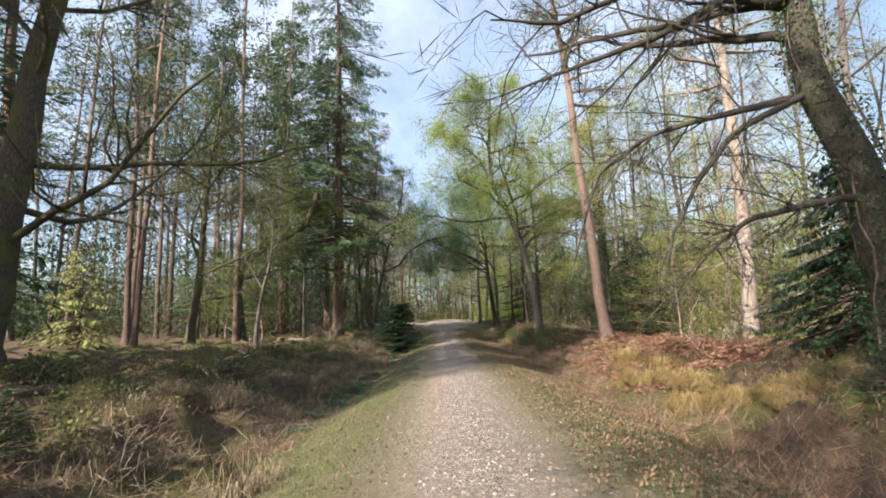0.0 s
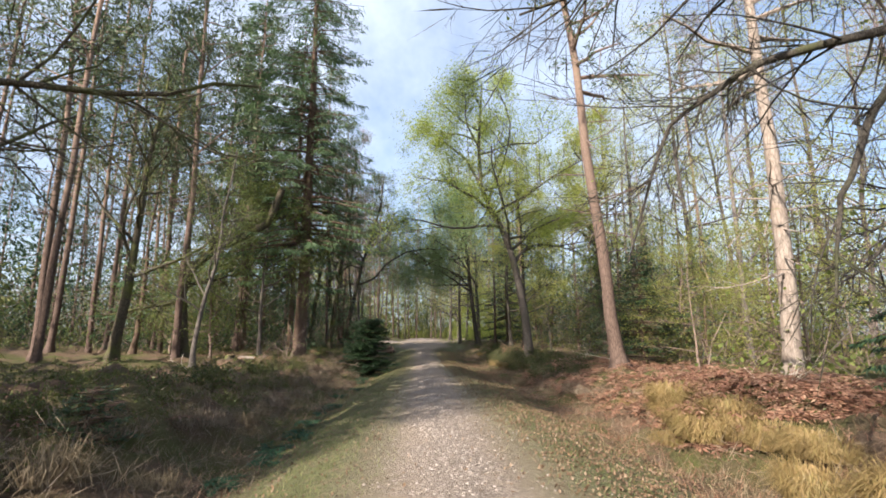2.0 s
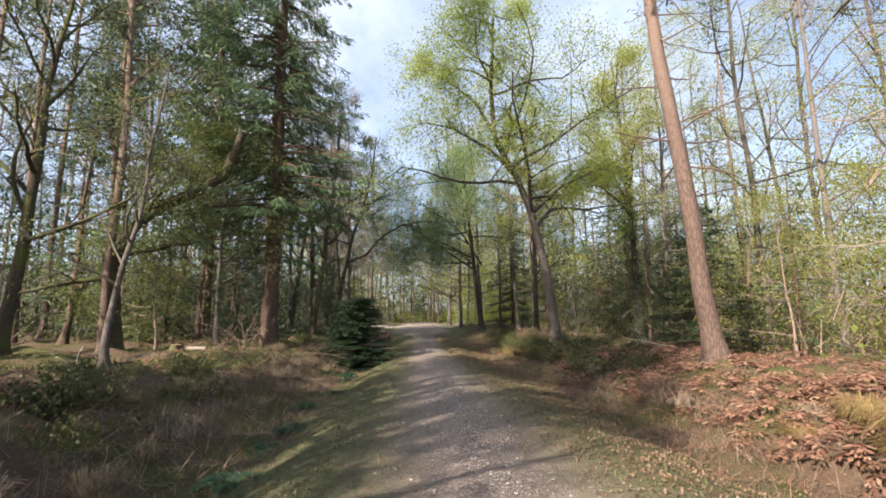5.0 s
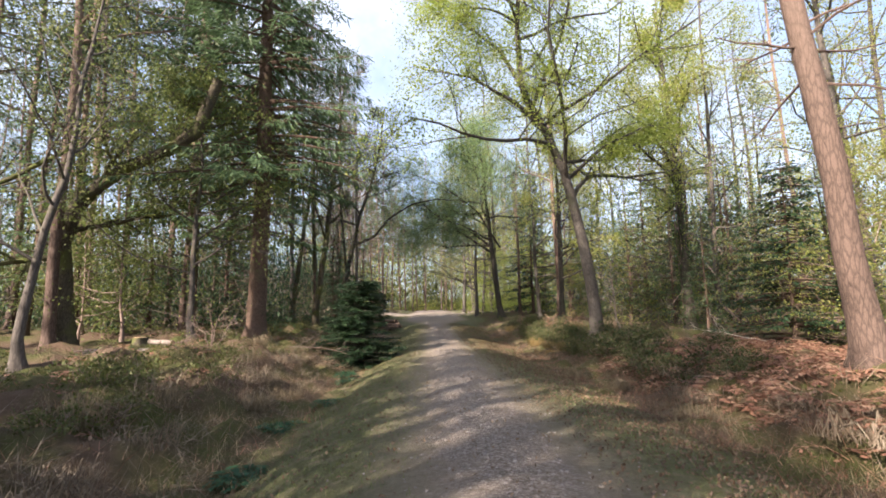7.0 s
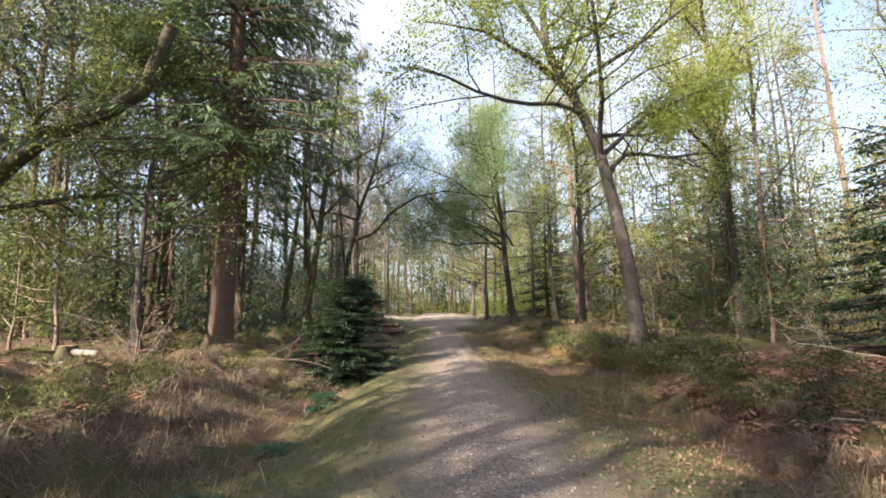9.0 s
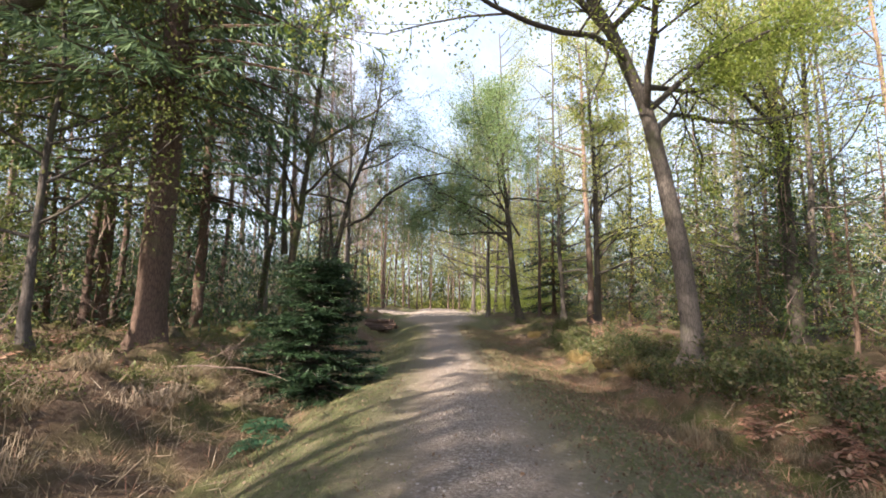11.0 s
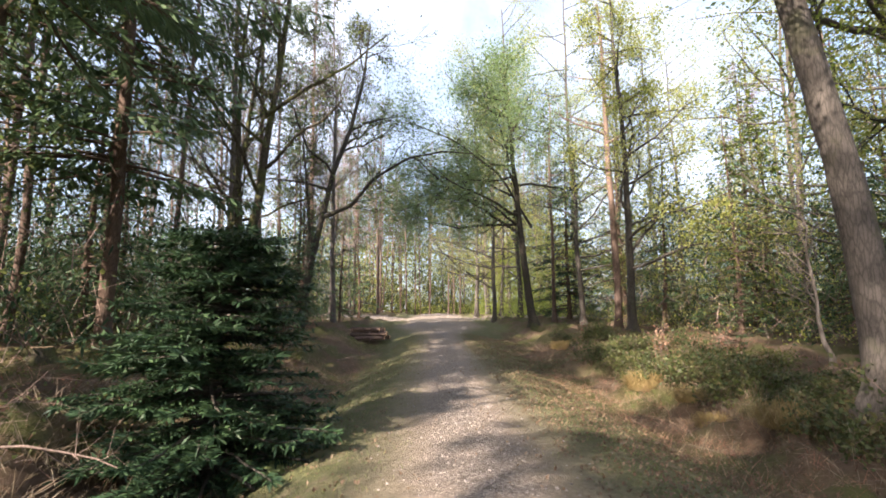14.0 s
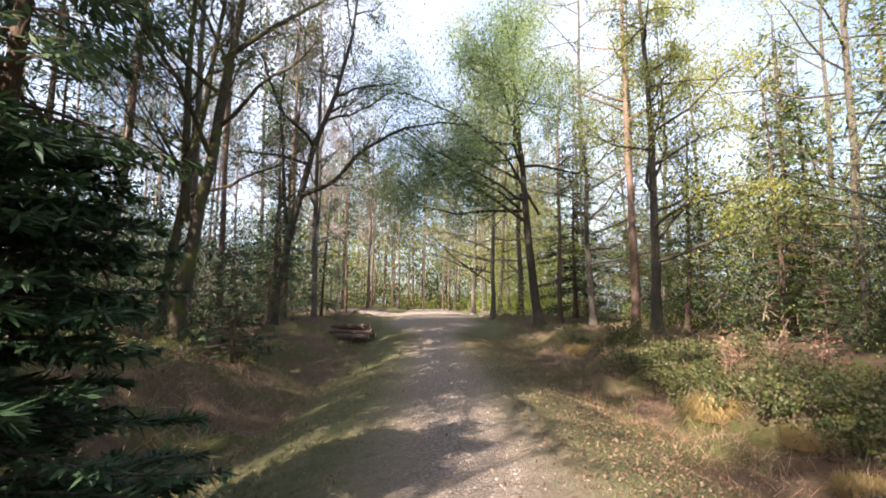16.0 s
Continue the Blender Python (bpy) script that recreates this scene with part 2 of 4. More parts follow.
    bsdf.inputs["Specular IOR Level"].default_value = 0.2
    b = node(nt, "ShaderNodeBump", Strength=0.85, Distance=0.04)
    link(math_node(nt, "ADD", math_node(nt, "ADD", fine, mottle), math_node(nt, "MULTIPLY", grit, 0.4)), b.inputs["Height"])
    link(b.outputs[0], bsdf.inputs["Normal"])
    return m


STONE, CUT_WOOD, GROUND = stone_material(), cut_wood_material(), ground_material()


# ---- mesh helpers ----
class Geo:
    """Collects vertices and four-sided faces."""

    def __init__(self):
        self.v, self.q, self.n = [], [], 0

    def add(self, v, q):
        self.v.append(v)
        self.q.append(q + self.n)
        self.n += len(v)

    def tube(self, pts, rad, sides=6, cap=False):
        pts, rad = np.asarray(pts, float), np.asarray(rad, float)
        k = len(pts)
        d = np.gradient(pts, axis=0)
        d /= np.linalg.norm(d, axis=1)[:, None] + 1e-9
        ref = np.where(np.abs(d[:, 2:3]) > 0.8, [[1.0, 0.0, 0.0]], [[0.0, 0.0, 1.0]])
        if np.abs(d[:, 2]).max() > 0.8:
            ref = np.tile([[1.0, 0.0, 0.0]] if np.abs(d[:, 0]).max() < 0.9 else [[0.0, 1.0, 0.0]], (k, 1))
        a = np.cross(d, ref)
        a /= np.linalg.norm(a, axis=1)[:, None] + 1e-9
        b = np.cross(d, a)
        th = np.arange(sides) * 2 * np.pi / sides
        r = rad if rad.ndim == 2 else np.repeat(rad[:, None], sides, 1)
        v = pts[:, None] + r[:, :, None] * (np.cos(th)[None, :, None] * a[:, None] + np.sin(th)[None, :, None] * b[:, None])
        i = np.arange(k - 1)[:, None] * sides
        j = np.arange(sides)[None]
        jn = (j + 1) % sides
        q = np.stack([i + j, i + jn, i + sides + jn, i + sides + j], -1).reshape(-1, 4)
        self.add(v.reshape(-1, 3), q)

    def quads(self, v):
        m = len(v)
        self.add(v.reshape(-1, 3), np.arange(m * 4).reshape(m, 4))

    def mesh(self, name, material, smooth=False):
        v = np.concatenate(self.v).astype(np.float32)
        q = np.concatenate(self.q).astype(np.int32)
        me = bpy.data.meshes.new(name)
        me.vertices.add(len(v))
        me.vertices.foreach_set("co", v.ravel())
        me.loops.add(q.size)
        me.loops.foreach_set("vertex_index", q.ravel())
        me.polygons.add(len(q))
        me.polygons.foreach_set("loop_start", np.arange(0, q.size, 4, dtype=np.int32))
        me.polygons.foreach_set("use_smooth", np.full(len(q), smooth, dtype=bool))
        me.materials.append(material)
        me.update(calc_edges=True)
        return me


def part(name, geo, material, parent, label="", smooth=False):
    ob = new(name, geo.mesh(name, material, smooth))
    ob.parent = parent
    if label:
        tagged(ob, label)
    return ob


def thing(name, at, label, category, group=""):
    ob = new(name)
    ob.empty_display_size = 0.2
    ob.matrix_basis = Matrix.Translation(at)
    return tagged(ob, label, category, group)


def unit(v):
    return v / (np.linalg.norm(v, axis=-1, keepdims=True) + 1e-9)


def leaves(geo, rng, at, length, width, along=None, spread=1.0, up=0.0, cup=0.0):
    """Lozenge leaves at the given places, pointing along the given ways, more or less."""
    n = len(at)
    if n == 0:
        return
    d = rng.normal(size=(n, 3)) * spread
    if along is not None:
        d = d + along
    d = unit(d)
    nn = rng.normal(size=(n, 3)) + np.array([0, 0, up])
    s = unit(np.cross(d, nn))
    f = np.cross(s, d)
    ln = length * rng.uniform(0.65, 1.3, (n, 1))
    w = width * rng.uniform(0.7, 1.25, (n, 1)) * 0.5
    mid = at + d * ln * 0.45
    geo.quads(np.stack([at, mid + s * w + f * cup * w, at + d * ln, mid - s * w + f * cup * w], 1))


def blades(geo, rng, at, height, width, lean=0.5):
    n = len(at)
    a = rng.uniform(0, 2 * np.pi, n)
    h = height * rng.uniform(0.5, 1.3, (n, 1))
    s = np.stack([np.cos(a), np.sin(a), np.zeros(n)], 1) * width * 0.5
    t = rng.normal(size=(n, 3)) * lean
    t[:, 2] = 1
    tip = at + unit(t) * h
    geo.quads(np.stack([at - s, at + s, tip + s * 0.25, tip - s * 0.25], 1))


# ---- the lie of the land ----
_WAVES = [(0.9, 0.5, 0.3, 0.035), (-0.5, 1.1, 1.7, 0.04), (1.9, -1.3, 2.1, 0.03), (2.7, 1.7, 0.4, 0.025), (-3.7, 2.9, 5.1, 0.02), (5.3, 4.1, 3.3, 0.014), (-7.1, 5.9, 1.1, 0.01), (0.31, 0.23, 2.2, 0.05), (4.4, 3.2, 0.9, 0.05), (-6.0, 2.3, 2.6, 0.045), (2.3, -4.6, 4.2, 0.06), (8.2, 7.4, 1.4, 0.022)]
_CROSS_X = (-80, -20, -12.5, -8.8, -6.0, -4.6, -3.7, -2.9, -2.3, -1.7, -1.0, 0.4, 1.9, 2.6, 3.4, 4.2, 4.8, 5.4, 6.3, 9.0, 12.0, 20, 80)
_CROSS_Z = (1.0, 0.7, 0.52, 0.45, 0.36, 0.06, -0.42, -0.62, -0.5, -0.24, -0.06, 0.05, 0.0, -0.2, -0.45, -0.55, -0.38, -0.05, 0.24, 0.3, 0.25, 0.4, 0.9)


def land(x, y):
    x, y = np.asarray(x, float), np.asarray(y, float)
    bumps = sum(h * np.sin(a * x + b * y + c) for a, b, c, h in _WAVES)
    rough = np.clip((np.abs(x - 0.4) - 2.2) / 2.0, 0.06, 1.2)
    near = np.interp(y, (42, 60), (1.0, 0.25))
    rise = np.interp(y, (-200, 34, 40, 46, 55, 66, 90, 600), (0, 0, 0.1, 0.3, 0.72, 1.0, 1.7, 3.4))
    rut = -0.025 * (np.exp(-((x - 1.2) / 0.3) ** 2) + np.exp(-((x + 0.4) / 0.3) ** 2))
    return np.interp(x, _CROSS_X, _CROSS_Z) * near + bumps * rough * 1.25 + rise + rut


def land_at(x, y):
    return float(land(x, y))


def build_ground():
    xs = np.concatenate([-np.geomspace(900, 20, 16), np.arange(-19, -9, 0.7), np.arange(-9, 9, 0.19), np.arange(9, 19, 0.7), np.geomspace(20, 900, 16)])
    ys = np.concatenate([-np.geomspace(900, 8, 12), np.arange(-7, 40, 0.2), np.arange(40, 80, 0.8), np.geomspace(82, 1200, 14)])
    gx, gy = np.meshgrid(xs, ys, indexing="ij")
    v = np.stack([gx, gy, land(gx, gy)], -1).reshape(-1, 3)
    i, j = np.meshgrid(np.arange(len(xs) - 1), np.arange(len(ys) - 1), indexing="ij")
    k = i * len(ys) + j
    g = Geo()
    g.add(v, np.stack([k, k + len(ys), k + len(ys) + 1, k + 1], -1).reshape(-1, 4))
    ob = new("ground", g.mesh("ground", GROUND, True))
    tagged(ob, "gravel forest track between ditches, mossy needle-strewn floor", "ground", kind="structure")


build_ground()


# ---- trees ----
def grow(rng, at, way, length, radius, level, spec, out):
    """A branch and its side branches: appends (level, points, radii)."""
    k = spec["joints"][level]
    pts, d = [np.asarray(at, float)], unit(np.asarray(way, float))
    for i in range(k):
        d = unit(d + rng.normal(size=3) * spec["kink"][level] + np.array([0, 0, spec["lift"][level]]))
        pts.append(pts[-1] + d * length / k)
    pts = np.array(pts)
    rad = radius * np.linspace(1, spec.get("tip", 0.3), k + 1)
    out.append((level, pts, rad))
    if level + 1 >= len(spec["joints"]):
        return
    for c in range(spec["sides"][level]):
        u = rng.uniform(spec["first"][level], 1.0) * k
        i = min(int(u), k - 1)
        p = pts[i] + (pts[i + 1] - pts[i]) * (u - i)
        base = unit(pts[i + 1] - pts[i])
        side = unit(np.cross(base, rng.normal(size=3)) * np.array([1, 1, spec.get("flat", 1.0)]))
        a = radians(rng.uniform(*spec["angle"][level]))
        grow(rng, p, base * math.cos(a) + side * math.sin(a), length * spec["ratio"][level] * rng.uniform(0.6, 1.2) * (1.15 - 0.5 * u / k),
             max(radius * spec["thin"] * (1 - 0.5 * u / k), 0.004), level + 1, spec, out)


LIMB = dict(joints=(7, 4, 3), kink=(0.16, 0.2, 0.24), lift=(0.03, 0.02, 0.0), sides=(7, 6), first=(0.2, 0.15), angle=((30, 65), (30, 70)), ratio=(0.5, 0.5), thin=0.45)
LIMB_FINE = dict(joints=(8, 5, 4, 2), kink=(0.17, 0.2, 0.24, 0.25), lift=(0.03, 0.0, -0.01, -0.03), sides=(8, 5, 4), first=(0.15, 0.12, 0.1), angle=((30, 65), (25, 65), (25, 60)), ratio=(0.5, 0.5, 0.5), thin=0.45)
LIMB_BARE = dict(joints=(5, 3, 2), kink=(0.15, 0.2, 0.2), lift=(0.06, 0.04, 0.0), sides=(5, 4), first=(0.2, 0.15), angle=((25, 60), (25, 60)), ratio=(0.5, 0.5), thin=0.4)
LIMB_PINE = dict(joints=(3, 1), kink=(0.14, 0.2), lift=(0.05, 0.02), sides=(4,), first=(0.25,), angle=((30, 65),), ratio=(0.5,), thin=0.4)
LIMB_FAR = dict(joints=(4, 3), kink=(0.16, 0.2), lift=(0.05, 0.02), sides=(5,), first=(0.25,), angle=((30, 65),), ratio=(0.5,), thin=0.4)


def trunk_path(rng, height, lean, bow=0.0, wobble=0.05, joints=14):
    u = np.linspace(0, 1, joints)
    p = np.stack([lean[0] * u + bow * np.sin(np.pi * u), lean[1] * u, height * u], 1)
    w = np.cumsum(rng.normal(size=(joints, 2)) * wobble, 0)
    p[1:, :2] += w[1:] - np.linspace(0, 1, joints)[1:, None] * w[-1] * 0.7
    p[0, 2] = -0.25
    return p


def trunk_radii(p, dia, tip=0.25, flare=0.45):
    z = np.clip(p[:, 2], 0, None)
    return dia / 2 * ((1 - (1 - tip) * z / z.max()) + flare * np.exp(-z / 0.35))


def along_path(p, z):
    return np.array([np.interp(z, p[:, 2], p[:, k]) for k in range(3)])


def trunk_geo(rng, p, dia, sides=14, tip=0.25, flare=0.45):
    """A trunk that is not quite round, with root swellings."""
    zz = np.concatenate([[-0.25, 0.0, 0.12, 0.3, 0.6], np.linspace(1.1, p[-1, 2], max(8, int(p[-1, 2] * 1.6)))])
    q = np.array([along_path(p, z) for z in zz])
    q[0, 2] = -0.25
    r = trunk_radii(q, dia, tip, flare)
    th = np.arange(sides) * 2 * np.pi / sides
    roots = 0.5 + 0.5 * np.sin(th * rng.integers(3, 6) + rng.uniform(0, 6))
    swell = np.exp(-np.clip(q[:, 2], 0, None) / 0.3)[:, None] * roots[None] * 0.45
    lump = rng.normal(size=(len(zz), sides)) * 0.035
    g = Geo()
    g.tube(q, r[:, None] * (1 + swell + lump), sides)
    return g


def place(x, y):
    return (x, y, land_at(x, y) - 0.02)


def limbs_of(rng, p, dia, zs, length, spec, pitch=(10, 45), azimuths=None):
    """Lists of branches, one list for each main limb."""
    made = []
    for i, z in enumerate(zs):
        a = rng.uniform(0, 2 * np.pi) if azimuths is None else radians(azimuths[i % len(azimuths)] + rng.uniform(-15, 15))
        e = radians(rng.uniform(*pitch))
        u = (z - zs[0]) / max(p[-1, 2] - zs[0], 0.1)
        out = []
        grow(rng, along_path(p, z), (math.cos(a) * math.cos(e), math.sin(a) * math.cos(e), math.sin(e)), length * (1.1 - 0.7 * u) * rng.uniform(0.75, 1.2),
             dia * 0.18 * (1.1 - 0.6 * u), 0, spec, out)
        made.append(out)
    return made


def bough(rng, pts, radius, spec, n):
    """A main bough along given points, with side branches."""
    pts = np.array(pts, float)
    s = np.linspace(0, len(pts) - 1, 4 * len(pts))
    fine = np.stack([np.interp(s, np.arange(len(pts)), pts[:, k]) for k in range(3)], 1)
    fine[1:] += np.cumsum(rng.normal(size=(len(s) - 1, 3)) * 0.012, 0)
    out = [(0, fine, radius * np.linspace(1, 0.15, len(s)))]
    total = np.linalg.norm(np.diff(fine, axis=0), axis=1).sum()
    for c in range(n):
        i = int(rng.uniform(0.2, 0.98) * (len(s) - 1))
        way = unit(fine[i + 1] - fine[i])
        side = unit(np.cross(way, rng.normal(size=3)))
        a = radians(rng.uniform(30, 65))
        grow(rng, fine[i], way * math.cos(a) + side * math.sin(a), total * 0.32 * rng.uniform(0.4, 1.2), radius * 0.3 * (1 - 0.6 * i / len(s)), 1, spec, out)
    return out


def branch_geo(branches, sides=(7, 5, 3, 3)):
    g = Geo()
    for level, pts, rad in branches:
        g.tube(pts, rad, sides[level])
    return g


def points_on(rng, branches, least, n):
    """Random places on the thinner branches, and their ways."""
    segs = [(pts[:-1], pts[1:]) for level, pts, rad in branches if level >= least]
    if not segs:
        return np.zeros((0, 3)), np.zeros((0, 3))
    a, b = np.concatenate([s[0] for s in segs]), np.concatenate([s[1] for s in segs])
    i = rng.integers(0, len(a), n)
    return a[i] + (b[i] - a[i]) * rng.uniform(0, 1, (n, 1)), unit(b[i] - a[i])


def broadleaf(name, label, at, height, dia, seed, lean=(0, 0), bow=0.0, first=3.0, n_limbs=12, limb=4.0, pitch=(10, 50), leaf=None, n_leaves=8000, size=0.09, level=1.0, twig_bark=None,
              bark=None, spec=LIMB, scatter=0.25, azimuths=None, split=True, group="", path=None, tip=0.2, flare=0.45, sides=14, wobble=0.05, category="tree", boughs=(), thick=0.18, twigs=0):
    rng = np.random.default_rng(seed)
    bark = bark or BARK_OAK
    root = thing(name, at, label, category, group)
    p = trunk_path(rng, height, lean, bow, wobble) if path is None else np.array(path, float)
    part("trunk", trunk_geo(rng, p, dia, sides, tip, flare), bark, root, smooth=True)
    zs = np.linspace(first, p[-1, 2] * 0.98, n_limbs)
    limbs = limbs_of(rng, p, dia * thick / 0.18, zs, limb, spec, pitch, azimuths)
    limbs += [bough(rng, pts, r, spec, n) for pts, r, n in boughs]
    if split:
        most = len(spec["joints"]) - 1
        count = [sum(len(pts) for level, pts, rad in out if level >= most) for out in limbs]
        for out, c in zip(limbs, count):
            arm = part("limb", branch_geo(out), bark, root, smooth=True)
            n = int(n_leaves * c / max(sum(count), 1)) if leaf is not None else 0
            if n:
                g = Geo()
                at_leaf, d = points_on(rng, out, most, n)
                leaves(g, rng, at_leaf + rng.normal(size=at_leaf.shape) * scatter * np.array([1, 1, level]), size, size * 0.6, d, 1.0, up=0.8 / level)
                part("foliage", g, leaf, arm)
    else:
        tagged(part("branchwork", branch_geo([b for out in limbs for b in out], (4, 3, 3, 3)), bark, root), kind="stuff")
    if twigs:
        g = Geo()
        c, d = points_on(rng, [b for out in limbs for b in out], 1, twigs)
        leaves(g, rng, c, 0.6, 0.014, d, 0.45)
        tagged(part("twigwork", g, twig_bark or bark, root), kind="stuff")
    if leaf is not None and n_leaves and not split:
        g = Geo()
        c, d = points_on(rng, [b for out in limbs for b in out], len(spec["joints"]) - 1, n_leaves)
        leaves(g, rng, c + rng.normal(size=c.shape) * scatter * np.array([1, 1, level]), size, size * 0.6, d * np.array([1, 1, 0.3]), 1.0, up=0.8 / level)
        part("crown", g, leaf, root)
    return root


def pine(label, at, height, dia, seed, lean=(0, 0), bare=0.55, n_limbs=16, limb=2.2, tufts=120, blades_each=16, size=0.2, bark=None, group="", dead=10, sides=12, wobble=0.05, split=True):
    rng = np.random.default_rng(seed)
    root = thing("pine_tree", at, label, "tree", group)
    p = trunk_path(rng, height, lean, 0, wobble)
    part("trunk", trunk_geo(rng, p, dia, sides, 0.3, 0.3), bark or BARK_PINE, root, smooth=True)
    limbs = limbs_of(rng, p, dia, np.linspace(height * bare, height * 0.98, n_limbs), limb, (LIMB_FAR if split else LIMB_PINE), (-5, 35))
    stubs = limbs_of(rng, p, dia * 0.35, np.sort(rng.uniform(height * 0.15, height * bare, dead)) if dead else [], limb * 0.6, (LIMB_FAR if split else LIMB_PINE), (-25, 15))
    if split:
        for out in limbs + stubs:
            part("limb", branch_geo(out, (5, 3)), bark or BARK_PINE, root)
    else:
        tagged(part("branchwork", branch_geo([b for out in limbs + stubs for b in out], (3, 3)), bark or BARK_PINE, root), kind="stuff")
    c, d = points_on(rng, [b for out in limbs for b in out], 1, tufts)
    k = np.repeat(np.arange(tufts), blades_each)
    g = Geo()
    leaves(g, rng, c[k] + rng.normal(size=(len(k), 3)) * size * 0.9, size, size * 0.22, d[k] * 0.3, 1.0, up=0.3)
    part("crown", g, NEEDLE_PINE, root)
    return root


def conifer(name, label, at, height, dia, seed, lowest=0.1, reach=2.0, whorls=24, each=6, sprays=22, size=0.2, needle=None, droop=0.25, bark=None, group="", taper=0.85,
            lean=(0, 0), sides=12, hang=0.3, thin=0.28, category="tree"):
    """Spruce and fir: whorls of drooping boughs, each with flat sprays of needled twigs."""
    rng = np.random.default_rng(seed)
    root = thing(name, at, label, category, group)
    p = trunk_path(rng, height, lean, 0, 0.03)
    part("trunk", trunk_geo(rng, p, dia, sides, 0.08, 0.35), bark or BARK_SPRUCE, root, smooth=True)
    boughs, g = Geo(), Geo()
    for w in range(whorls):
        u = (w + rng.uniform(0, 0.6)) / whorls
        z = height * (lowest + (0.99 - lowest) * u)
        for b in range(each):
            a, ln = rng.uniform(0, 2 * np.pi), reach * (1.0 - taper * u) * rng.uniform(0.55, 1.15) + 0.1
            out = np.array([math.cos(a), math.sin(a), 0.0])
            rise = rng.uniform(-0.6, 0.6) * height / whorls
            s = np.linspace(0, 1, 6)[:, None]
            zz = (0.15 * s - droop * s ** 1.4 + 0.22 * droop * s ** 4) * ln
            pts = along_path(p, min(z + rise, height * 0.99)) + out * s * ln + np.concatenate([np.zeros((6, 2)), zz], 1) + rng.normal(size=(6, 3)) * 0.02 * ln * s
            boughs.tube(pts, np.linspace(0.012 + 0.012 * ln, 0.004, 6), 4)
            n = max(6, int(sprays * ln * (1 + 0.3 * rng.normal())))
            t = rng.uniform(0.1, 1.0, n) ** 0.75 * 4.999
            i = t.astype(int)
            c = pts[i] + (pts[i + 1] - pts[i]) * (t - i)[:, None]
            side = np.cross(out, [0, 0, 1.0]) * np.where(rng.uniform(size=n) < 0.5, -1, 1)[:, None]
            way = out * 0.7 + side * rng.uniform(0.4, 1.3, (n, 1)) + np.array([0, 0, -hang])
            far = unit(way) * (size * rng.uniform(0, 1.6, (n, 1)) * (1.15 - t / 5)[:, None])
            leaves(g, rng, c + far, size, size * thin, way, 0.35, up=2.5)
    tagged(part("branchwork", boughs, bark or BARK_SPRUCE, root), kind="stuff")
    part("crown", g, needle or NEEDLE_SPRUCE, root)
    return root


# trees that stand beside the track, from the start of the walk to its end
broadleaf("oak_tree", "big leaning oak with dark ivied trunk and long bare boughs", (7.9, 8.4, -0.1), 13, 0.82, 11, first=6.5, n_limbs=10, limb=5.0, pitch=(0, 45), thick=0.12, twigs=3500,
          spec=LIMB_FINE, bark=BARK_OAK, azimuths=(175, 140, 205, 95, 250, 20, 160, 300, 190), leaf=LEAF_DULL, n_leaves=900, size=0.05,
          path=((0, 0, -0.25), (-0.05, 0, 1.2), (-0.29, 0.0, 3.66), (-0.6, 0.0, 4.61), (-1.1, 0.0, 5.82), (-1.04, 0.0, 7.07), (-1.09, 0.2, 9.0), (-1.34, 0.4, 13.0)),
          boughs=((((-1.25, 0.1, 5.38), (-2.34, 0.4, 5.27), (-3.71, 0.8, 5.01), (-4.64, 1.2, 4.35), (-5.14, 1.5, 2.55)), 0.08, 20), (((-1.3, -0.1, 5.34), (-2.79, -0.4, 4.57), (-3.68, -0.6, 3.58), (-4.18, -0.7, 2.73), (-4.49, -0.8, 1.82)), 0.07, 12), (((-0.97, 0.0, 7.19), (-2.06, 0.4, 7.74), (-3.23, 0.9, 7.24), (-5.13, 1.4, 6.69), (-6.43, 1.8, 6.4)), 0.12, 18), (((-0.22, 0.0, 3.45), (-1.35, -0.2, 3.33), (-2.69, -0.4, 3.02), (-3.26, -0.5, 2.64), (-3.67, -0.5, 2.28)), 0.085, 16), (((-0.96, 0.0, 7.3), (-2.56, -0.6, 7.57), (-4.49, -1.0, 6.89), (-6.04, -1.4, 6.06), (-7.12, -1.6, 6.05)), 0.1, 16)))
broadleaf("oak_tree", "dark old oak with long low bare boughs", place(-8.6, 8.9), 13, 0.75, 12, thick=0.1, twigs=4000, first=2.6, n_limbs=13, limb=5.5, pitch=(-5, 40), spec=LIMB_FINE, bark=BARK_MOSSY,
          leaf=LEAF_DULL, n_leaves=1500, size=0.05, azimuths=(0, 60, 30, 110, 340, 200, 80, 15), lean=(1.2, 0.4))
broadleaf("oak_tree", "forked mossy oak with thin spring leaves", place(-12.6, 24.5), 13, 0.42, 13, first=3.5, n_limbs=14, limb=4.2, pitch=(15, 60), bark=BARK_MOSSY, leaf=LEAF_DIM, n_leaves=3600, size=0.075, lean=(0.9, 0))
broadleaf("birch_tree", "slim leaning birch with sparse leaves", place(-8.8, 23.3), 9, 0.2, 14, first=2.2, n_limbs=12, limb=2.6, pitch=(10, 50), bark=BARK_GREY, leaf=LEAF_DIM, n_leaves=3500, size=0.075, lean=(0.9, 0.3))
broadleaf("beech_tree", "young beech with fresh green leaves under the spruce", place(-8.3, 29.6), 9, 0.2, 15, first=2.2, n_limbs=24, limb=3.8, pitch=(-5, 30), bark=BARK_GREY, leaf=LEAF_DIM, n_leaves=17000, size=0.1, scatter=0.4, level=0.3)
conifer("spruce_tree", "tall old spruce with bluish hanging sprays", place(-6.6, 30.8), 29, 0.7, 16, lowest=0.2, reach=4.6, thin=0.13, whorls=44, each=7, sprays=32, size=0.36, droop=0.45, hang=0.8, needle=NEEDLE_SPRUCE, taper=0.6)
